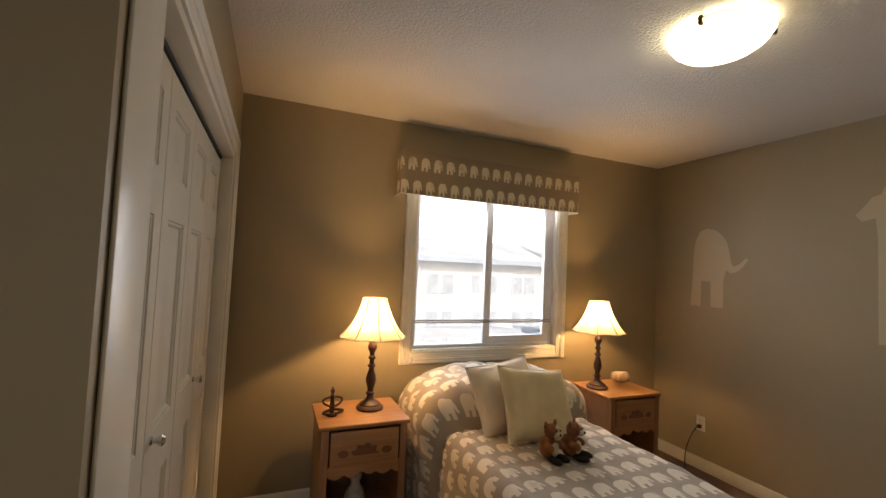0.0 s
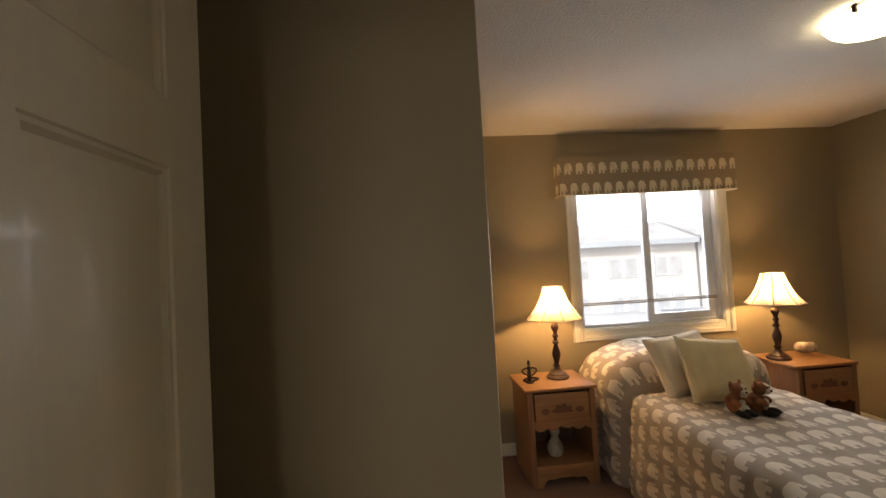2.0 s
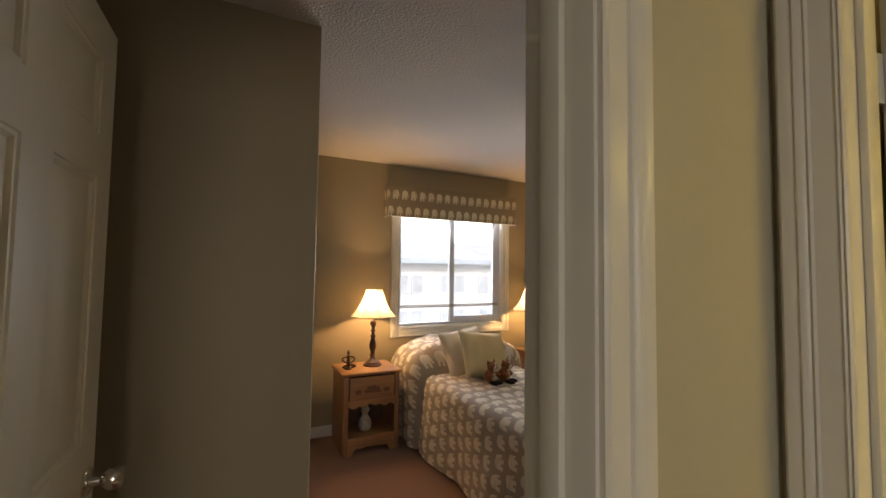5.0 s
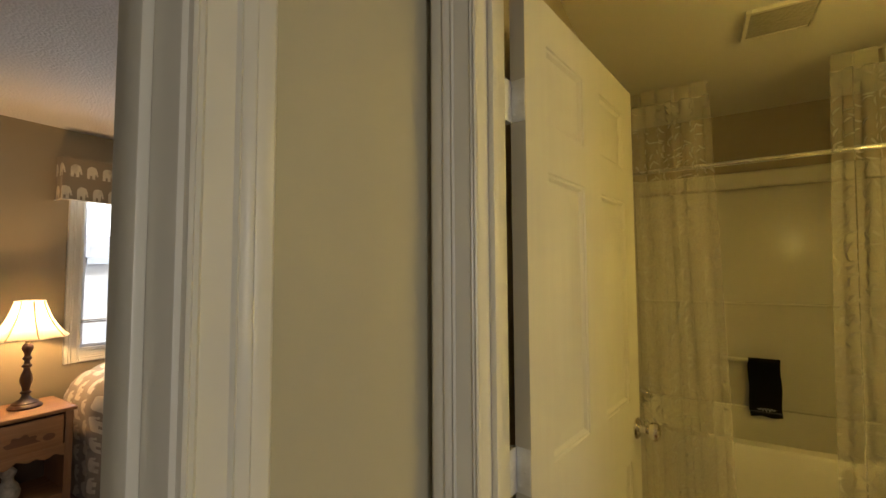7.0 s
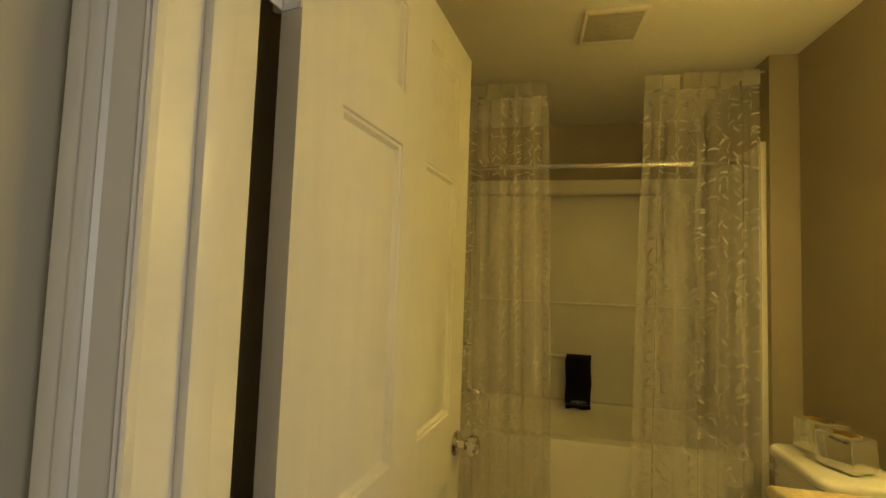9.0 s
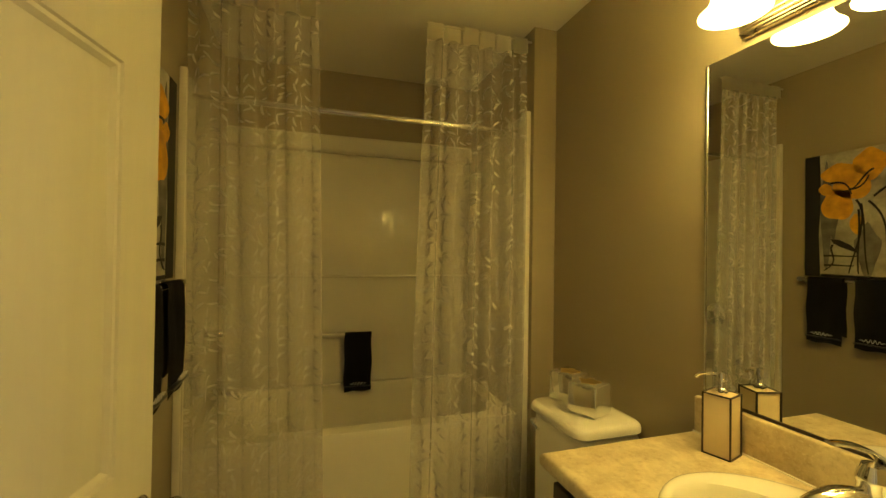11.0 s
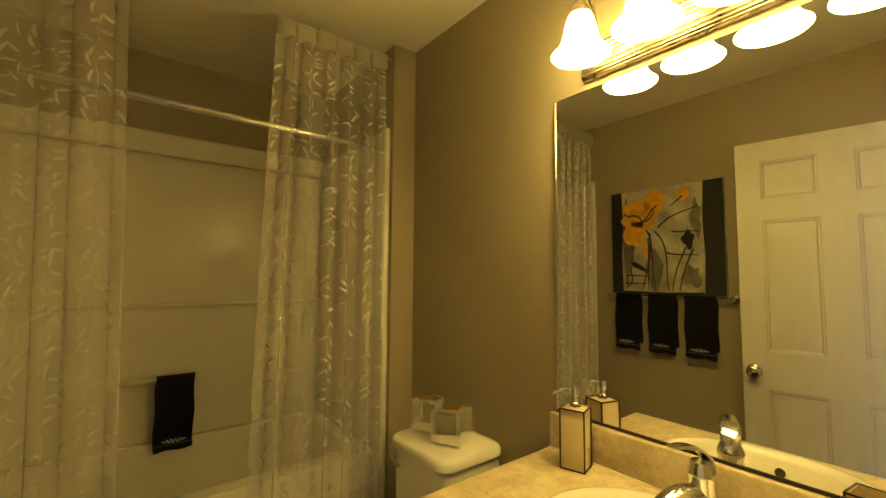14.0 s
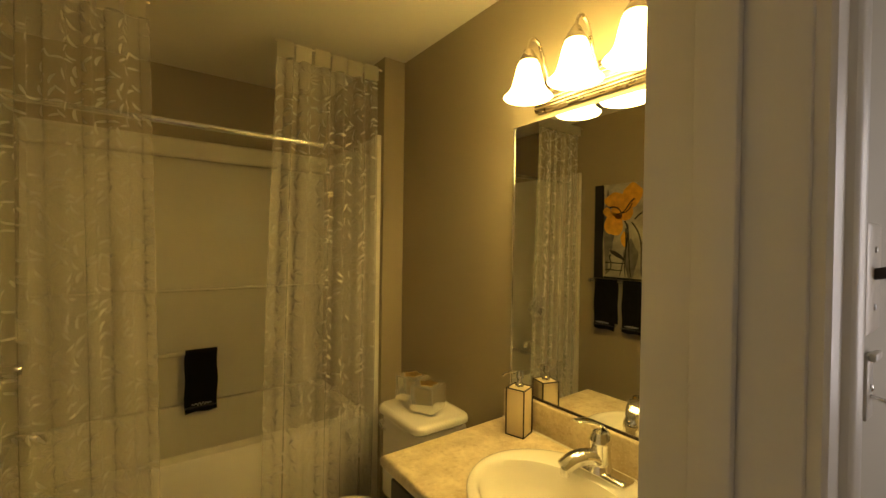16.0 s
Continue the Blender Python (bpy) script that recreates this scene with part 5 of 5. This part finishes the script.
part("body", lathe(bmesh.new(), [(0.033, 0.012), (0.028, 0.02), (0.026, 0.035), (0.024, 0.074), (0.026, 0.079), (0.026, 0.084), (0.024, 0.092), (0.018, 0.106), (0.0, 0.111)], 28), CHROME, tap)
bm = tube(bmesh.new(), bezier((0, 0.0, 0.034), (0, 0.040, 0.058), (0, 0.070, 0.054), (0, 0.104, 0.030), 16), [0.021 - 0.003 * k / 16 for k in range(17)], 18)
for v in bm.verts:
    v.co.x *= 1.12
part("spout", bm, CHROME, tap)
part("aerator", lathe(bmesh.new(), [(0, 0), (0.0105, 0), (0.0115, 0.004), (0.0115, 0.018)], 18, pose(0, 0.098, 0.010)), CHROME, tap)
arc = bezier((0, -0.022, 0.094), (0, -0.005, 0.128), (0, 0.026, 0.142), (0, 0.074, 0.140), 16)
rows_ = []
for k, p in enumerate(arc):
    w = 0.011 + 0.009 * math.sin(math.pi * (k / 16) ** 0.8)
    th = 0.006 - 0.003 * k / 16
    rows_.append([(w * math.cos(a), p[1], p[2] + th * math.sin(a)) for a in (2 * math.pi * q / 18 for q in range(19))])
bm = grid(bmesh.new(), rows_)
bmesh.ops.remove_doubles(bm, verts=bm.verts, dist=1e-5)
bmesh.ops.holes_fill(bm, edges=[e for e in bm.edges if e.is_boundary], sides=40)
part("lever", bm, CHROME, tap)
part("temperature_dot", ball(bmesh.new(), (0, 0.026, 0.062), (0.004, 0.002, 0.004), 10), BRONZE, tap)

soap = thing("soap_dispenser", "square ivory soap dispenser with dark edges and chrome pump", "soap dispenser", pose(2.452, -1.103, CT, 0, 0, 17))
part("bottle", B(-0.0315, -0.0315, 0.002, 0.0315, 0.0315, 0.158, bevel=0.002), IVORY, soap)
bm = bmesh.new()
for sx in (-1, 1):
    for sy in (-1, 1):
        box(bm, sx * 0.0325 - 0.0018, sy * 0.0325 - 0.0018, 0.0, sx * 0.0325 + 0.0018, sy * 0.0325 + 0.0018, 0.16)
for z in (0.0018, 0.1585):
    for s_ in (-1, 1):
        box(bm, -0.0325, s_ * 0.0325 - 0.0018, z - 0.0018, 0.0325, s_ * 0.0325 + 0.0018, z + 0.0018)
        box(bm, s_ * 0.0325 - 0.0018, -0.0325, z - 0.0018, s_ * 0.0325 + 0.0018, 0.0325, z + 0.0018)
part("edging", bm, EDGE, soap, "dark brown edging", smooth=False)
part("pump", lathe(bmesh.new(), [(0, 0.158), (0.015, 0.158), (0.015, 0.17), (0.011, 0.172), (0.008, 0.176), (0.008, 0.186), (0.012, 0.19), (0.013, 0.205), (0.01, 0.213), (0, 0.215)], 20), CHROME, soap)
part("nozzle", tube(bmesh.new(), bezier((0, 0, 0.203), (0.03, 0.004, 0.206), (0.05, 0.006, 0.206), (0.06, 0.008, 0.188), 8), 0.005, 8), CHROME, soap)

cup = thing("tumbler", "square ivory bathroom tumbler with dark edges", "tumbler", pose(1.893, -1.095, CT, 0, 0, 8))
bm = bmesh.new()
box(bm, -0.034, -0.034, 0.002, 0.034, 0.034, 0.012)
for k in range(4):
    m4 = pose(0, 0, 0, 0, 0, 90 * k)
    side = bmesh.ops.create_cube(bm, size=1.0, matrix=m4 @ pose(0.0325, 0, 0.055) @ Matrix.Diagonal((0.003, 0.068, 0.10, 1)))
part("cup_wall", bm, IVORY, cup, smooth=False)
bm = bmesh.new()
for sx in (-1, 1):
    for sy in (-1, 1):
        box(bm, sx * 0.0345 - 0.0018, sy * 0.0345 - 0.0018, 0.0, sx * 0.0345 + 0.0018, sy * 0.0345 + 0.0018, 0.107)
for s_ in (-1, 1):
    box(bm, -0.0345, s_ * 0.0345 - 0.0018, 0.1035, 0.0345, s_ * 0.0345 + 0.0018, 0.107)
    box(bm, s_ * 0.0345 - 0.0018, -0.0345, 0.1035, s_ * 0.0345 + 0.0018, 0.0345, 0.107)
part("edging", bm, EDGE, cup, "dark brown edging", smooth=False)

mir = thing("wall_mirror", "large frameless mirror resting on the backsplash", "mirror", pose(0, 0, 0))
part("glass", B(VX0, BATH_S + 0.001, 0.974, 2.562, BATH_S + 0.006, 1.940), MIRROR, mir, smooth=False)
part("channel", B(VX0, BATH_S + 0.0065, 0.968, 2.562, BATH_S + 0.009, 0.9755), EDGE, mir, "dark bottom channel")
part("bevelled_edge", B(2.556, BATH_S + 0.0062, 0.978, 2.5625, BATH_S + 0.0078, 1.940, bevel=0.0007), CHROME, mir)

# ---- bathroom: light over the mirror ----
fixture = thing("vanity_light", "brushed nickel vanity light with four lit bell shades", "wall light", pose(0, BATH_S, 0))
LX0, LX1 = 1.775, 2.452
bm = B(LX0, 0.0, 1.962, LX1, 0.022, 2.062, bevel=0.006, seg=3)
part("back_plate", bm, NICKEL, fixture)
for z in (1.974, 1.986, 2.000, 2.024, 2.038, 2.050):
    part("bead", tube(bmesh.new(), [(LX0 + 0.004, 0.023, z), (LX1 - 0.004, 0.023, z)], 0.0055, 10), NICKEL, fixture)
for k in range(4):
    x = 2.378 - 0.176 * k
    arm = part("arm", tube(bmesh.new(), bezier((x, 0.02, 2.03), (x, 0.06, 2.06), (x - 0.0, 0.07, 2.17), (x, 0.11, 2.165), 10) + bezier((x, 0.11, 2.165), (x, 0.132, 2.162), (x, 0.136, 2.14), (x, 0.136, 2.118), 6)[1:], 0.0055, 10), NICKEL, fixture)
    part("cup", lathe(bmesh.new(), [(0.006, 2.125), (0.014, 2.122), (0.02, 2.108), (0.03, 2.092), (0.031, 2.084)], 20, pose(x, 0.136, 0)), NICKEL, fixture)
    bell = part("bell_shade", lathe(bmesh.new(), [(0.027, 2.085), (0.034, 2.074), (0.040, 2.052), (0.045, 2.028), (0.052, 2.004), (0.063, 1.986), (0.077, 1.974), (0.075, 1.972), (0.061, 1.983), (0.050, 2.000), (0.042, 2.028), (0.036, 2.055)], 32, pose(x, 0.136, 0)), BELL, fixture, "lit frosted glass bell shade")
    part("bulb", lathe(bmesh.new(), [(0.0, 1.982), (0.03, 1.985), (0.049, 1.994), (0.046, 2.004), (0.0, 2.012)], 24, pose(x, 0.136, 0)), BULB, bell, "lit bulb")

# ---- bathroom: toilet ----
toilet = thing("toilet", "white porcelain toilet with a square-edged tank", "toilet", pose(2.935, BATH_S, 0))
part("tank", B(-0.158, 0.02, 0.40, 0.158, 0.265, 0.775, bevel=0.03, seg=4), PORCELAIN, toilet)
lid_rings = [rounded(-0.168 + o, 0.010 + o, 0.168 - o, 0.288 - o, 0.05 - o, z) for o, z in ((0.008, 0.771), (0.0, 0.778), (0.0, 0.792), (0.005, 0.803), (0.016, 0.810))]
bm = bmesh.new()
lid_rings = [[bm.verts.new(p) for p in ring] for ring in lid_rings]
for a, b in zip(lid_rings, lid_rings[1:]):
    for k in range(len(a)):
        bm.faces.new((a[k], a[(k + 1) % len(a)], b[(k + 1) % len(b)], b[k]))
bm.faces.new(lid_rings[0][::-1])
bm.faces.new(lid_rings[-1])
part("tank_lid", bm, PORCELAIN, toilet)
part("flush_lever", tube(bmesh.new(), [(0.13, 0.262, 0.735), (0.13, 0.285, 0.735), (0.11, 0.29, 0.73), (0.07, 0.292, 0.725)], [0.009, 0.009, 0.007, 0.006], 10), CHROME, toilet, "chrome flush lever")


def egg(f, z, y0=0.30, length=0.44, width=0.185):
    out = []
    for k in range(40):
        a = 2 * math.pi * k / 40
        yy = math.sin(a)
        out.append((f * width * math.cos(a) * (1 - 0.13 * yy), y0 + length / 2 + f * (length / 2) * yy, z))
    return out


def stack(levels):
    bm = bmesh.new()
    rr = [[bm.verts.new(p) for p in lv] for lv in levels]
    for a, b in zip(rr, rr[1:]):
        for k in range(len(a)):
            bm.faces.new((a[k], a[(k + 1) % len(a)], b[(k + 1) % len(b)], b[k]))
    bm.faces.new(rr[0][::-1])
    bm.faces.new(rr[-1])
    return bm


part("bowl", stack([egg(0.58, 0.0, 0.22), egg(0.55, 0.12, 0.22), egg(0.66, 0.24, 0.25), egg(0.92, 0.34), egg(1.0, 0.385), egg(0.98, 0.392)]), PORCELAIN, toilet)
part("seat", stack([egg(1.0, 0.393), egg(1.03, 0.398), egg(1.03, 0.41), egg(1.0, 0.414)]), PORCELAIN, toilet)
part("seat_lid", stack([egg(0.99, 0.415), egg(1.02, 0.419), egg(1.02, 0.428), egg(0.98, 0.436), egg(0.6, 0.44)]), PORCELAIN, toilet)
part("pedestal", B(-0.10, 0.02, 0.0, 0.10, 0.32, 0.40, bevel=0.03, seg=3), PORCELAIN, toilet)


def crystal_cube(x, y, turn):
    c = thing("crystal_cube", "mirrored glass cube with a gold flower on the toilet tank", "ornament", pose(x, y, 0.8105, 0, 0, turn) @ Matrix.Scale(1.3, 4), "pair of glass cubes")
    part("cube", B(-0.042, -0.042, 0.006, 0.042, 0.042, 0.084, bevel=0.003), SILVERED, c, "mirrored glass sides")
    for fx in (-0.03, 0.03):
        for fy in (-0.03, 0.03):
            part("foot", ball(bmesh.new(), (fx, fy, 0.005), (0.007, 0.007, 0.005), 10), CRYSTAL, c, "clear glass bead foot")
    part("top_plate", B(-0.039, -0.039, 0.0845, 0.039, 0.039, 0.087, bevel=0.001), SILVERED, c, "pale mirrored top")
    part("flower", stack([[((0.026 + 0.005 * math.cos(5 * a)) * math.cos(a), (0.026 + 0.005 * math.cos(5 * a)) * math.sin(a), z) for a in (2 * math.pi * k / 40 for k in range(40))] for z in (0.0872, 0.0885)]), GOLD, c, "gold flower motif")


crystal_cube(2.895, BATH_S + 0.15, 24)
crystal_cube(3.032, BATH_S + 0.14, 18)

# ---- bathroom: picture, towels on the bar, vent ----
pic = thing("canvas_picture", "square canvas of orange poppies with black side bands", "picture", pose(2.924, BATH_N, 1.613, 0, 0, 0))
PW = 0.332
part("canvas", B(-PW, -0.032, -PW, PW, -0.002, PW, bevel=0.003), CANVAS, pic)


def flat(name, outline, material, y=-0.0325, label=""):
    part(name, slab(bmesh.new(), outline, 0.0012, pose(0, y, 0, 90)), material, pic, label, smooth=False)


def blob(cx, cz, rx, rz, wob, n=28, ph=0.0):
    return [(cx + rx * math.cos(a) * (1 + wob * math.sin(3 * a + ph)), cz + rz * math.sin(a) * (1 + wob * math.cos(4 * a + ph))) for a in (2 * math.pi * k / n for k in range(n))]


def stroke(points, w0, w1):
    left, right = [], []
    for k, p in enumerate(points):
        a, b = points[max(k - 1, 0)], points[min(k + 1, len(points) - 1)]
        d = Vector((b[0] - a[0], b[2] - a[2])).normalized()
        w = w0 + (w1 - w0) * k / (len(points) - 1)
        left.append((p[0] - d.y * w, p[2] + d.x * w))
        right.append((p[0] + d.y * w, p[2] - d.x * w))
    return left + right[::-1]


flat("side_band", [(-PW, -PW), (-0.225, -PW), (-0.232, -0.1), (-0.222, 0.1), (-0.23, PW), (-PW, PW)], INK, label="black side band")
flat("side_band", [(PW, PW), (0.262, PW), (0.255, 0.1), (0.266, -0.1), (0.258, -PW), (PW, -PW)], INK, label="black side band")
flat("base_band", [(-0.225, -PW), (0.258, -PW), (0.25, -0.318), (0.0, -0.322), (-0.22, -0.315)], INK)
flat("wash", blob(0.23, 0.0, 0.028, 0.26, 0.15), GREY_PAINT)
flat("wash", blob(0.055, -0.19, 0.05, 0.12, 0.2), GREY_PAINT)
for cx, cz, rx, rz, ph in ((0.046, 0.245, 0.068, 0.078, 0.0), (0.165, 0.215, 0.085, 0.055, 1.0), (0.115, 0.15, 0.08, 0.075, 2.0), (0.18, 0.055, 0.07, 0.085, 2.5), (0.235, 0.14, 0.03, 0.03, 0.4),
                           (0.10, -0.055, 0.026, 0.05, 0.8), (-0.12, 0.268, 0.038, 0.036, 0.4)):
    flat("petal", blob(cx, cz, rx, rz, 0.1, ph=ph), ORANGE, -0.0336, "orange brushed petal")
for p in (((0.03, 0, 0.22), (0.09, 0, 0.19), (0.08, 0, 0.12), (0.16, 0, 0.12)), ((0.21, 0, 0.17), (0.15, 0, 0.18), (0.13, 0, 0.15), (0.12, 0, 0.10)), ((0.10, 0, 0.07), (0.05, 0, 0.0), (0.08, 0, -0.15), (0.05, 0, -0.31)), ((0.08, 0, 0.05), (0.06, 0, -0.08), (0.11, 0, -0.2), (0.13, 0, -0.31)), ((-0.13, 0, -0.05), (-0.10, 0, -0.12), (-0.06, 0, -0.2), (-0.05, 0, -0.31)), ((0.20, 0, -0.16), (0.23, 0, -0.2), (0.15, 0, -0.24), (0.24, 0, -0.30)), ((0.05, 0, 0.06), (-0.06, 0, -0.05), (0.0, 0, -0.2), (-0.03, 0, -0.31)), ((0.09, 0, 0.02), (0.08, 0, -0.1), (0.10, 0, -0.2), (0.09, 0, -0.31)),
          ((-0.17, 0, -0.06), (-0.13, 0, -0.15), (-0.10, 0, -0.25), (-0.09, 0, -0.31)), ((0.03, 0, 0.08), (-0.06, 0, 0.17), (-0.12, 0, 0.16), (-0.20, 0, 0.19)), ((-0.12, 0, 0.26), (-0.09, 0, 0.24), (-0.07, 0, 0.22), (-0.05, 0, 0.21)),
          ((0.13, 0, 0.13), (0.09, 0, 0.12), (0.06, 0, 0.15), (0.05, 0, 0.19)), ((-0.05, 0, 0.05), (-0.1, 0, 0.04), (-0.16, 0, 0.05), (-0.21, 0, 0.04)), ((-0.02, 0, -0.08), (-0.08, 0, -0.1), (-0.15, 0, -0.09), (-0.2, 0, -0.1)),
          ((0.24, 0, -0.22), (0.18, 0, -0.215), (0.15, 0, -0.225), (0.09, 0, -0.22)), ((0.24, 0, -0.27), (0.18, 0, -0.265), (0.15, 0, -0.275), (0.11, 0, -0.27))):
    flat("stem", stroke(bezier(*p, 14), 0.005, 0.0025), INK, -0.0345)
flat("leaf", [(0.21, -0.13), (0.17, -0.135), (0.12, -0.165), (0.085, -0.205), (0.115, -0.195), (0.16, -0.175), (0.195, -0.155)], INK, -0.0345)
flat("bud", blob(-0.145, -0.005, 0.034, 0.05, 0.28, ph=0.6), INK, -0.0345)
flat("wash", blob(-0.19, 0.12, 0.03, 0.10, 0.3, ph=1.2), GREY_PAINT)
flat("wash", blob(-0.16, -0.22, 0.05, 0.06, 0.3, ph=2.2), GREY_PAINT)
flat("wash", blob(0.20, -0.05, 0.02, 0.07, 0.3, ph=0.2), GREY_PAINT, -0.0329)

rail = thing("towel_bar", "chrome towel bar under the picture", "towel bar", pose(0, BATH_N, 1.262))
part("bar", tube(bmesh.new(), [(2.545, -0.062, 0), (3.275, -0.062, 0)], 0.009, 12), CHROME, rail)
for x in (2.56, 3.26):
    part("bracket", lathe(bmesh.new(), [(0, 0), (0.026, 0), (0.026, 0.005), (0.012, 0.012), (0.011, 0.05), (0.015, 0.056), (0.015, 0.07), (0, 0.073)], 20, pose(x, 0, 0, 90)), CHROME, rail)
for x in (3.137, 2.925, 2.715):
    towel("hand_towel", 0.160, 0.335, 0.29, pose(x, BATH_N - 0.062, 1.262), True, "black terry hand towel folded over the chrome bar", 0.012)

vent = thing("ceiling_vent", "white louvred exhaust fan grille in the ceiling", "vent", pose(3.022, -0.31, H))
for a, b in (((-0.118, -0.122), (0.118, -0.105)), ((-0.118, 0.105), (0.118, 0.122)), ((-0.118, -0.105), (-0.1, 0.105)), ((0.1, -0.105), (0.118, 0.105))):
    part("frame", B(*a, -0.018, *b, 0.0, bevel=0.004), PLASTIC, vent)
GRILLE = surface("grey_grille", (0.44, 0.41, 0.35), 0.6, 0.1)
part("backing", B(-0.1, -0.105, -0.006, 0.1, 0.105, -0.002), GRILLE, vent)
for k in range(9):
    x = -0.088 + 0.022 * k
    part("slat", B(x - 0.009, -0.105, -0.014, x + 0.009, 0.105, -0.011), GRILLE, vent, smooth=False)

# ---- hallway: switch beside the bathroom doorway ----
switch = thing("light_switch", "ivory toggle light switch on the hallway wall", "light switch", pose(HALL_X, -0.672, 1.475, 0, 0, -90))
part("plate", B(-0.036, -0.012, -0.058, 0.036, 0.0, 0.058, bevel=0.004), PLASTIC, switch)
part("toggle", B(-0.005, -0.030, -0.004, 0.005, -0.010, 0.008, bevel=0.002), EDGE, switch, m=pose(0, 0, 0, -12))
for z in (-0.03, 0.03):
    part("screw", lathe(bmesh.new(), [(0, 0), (0.0035, 0), (0.003, 0.0015), (0, 0.002)], 10, pose(0, -0.012, z, 90)), STEEL, switch)

hook = thing("wall_hook", "small chrome hook on a white plastic plate", "wall hook", pose(HALL_X, -0.722, 1.335, 0, 0, -90))
part("plate", B(-0.016, -0.004, -0.022, 0.016, 0.0, 0.052, bevel=0.0015), WHITE, hook)
part("lip", B(-0.017, -0.011, 0.046, 0.017, -0.004, 0.055, bevel=0.002), WHITE, hook)
part("hook_arm", tube(bmesh.new(), bezier((0, -0.004, 0.004), (0, -0.018, 0.002), (0, -0.024, 0.0), (0, -0.030, -0.016), 10) + bezier((0, -0.030, -0.016), (0, -0.032, -0.024), (0, -0.040, -0.024), (0, -0.042, -0.016), 6)[1:], 0.0026, 8), CHROME, hook, "bent chrome arm")
part("screw", ball(bmesh.new(), (0, -0.005, 0.014), (0.004, 0.002, 0.004), 10), CHROME, hook)
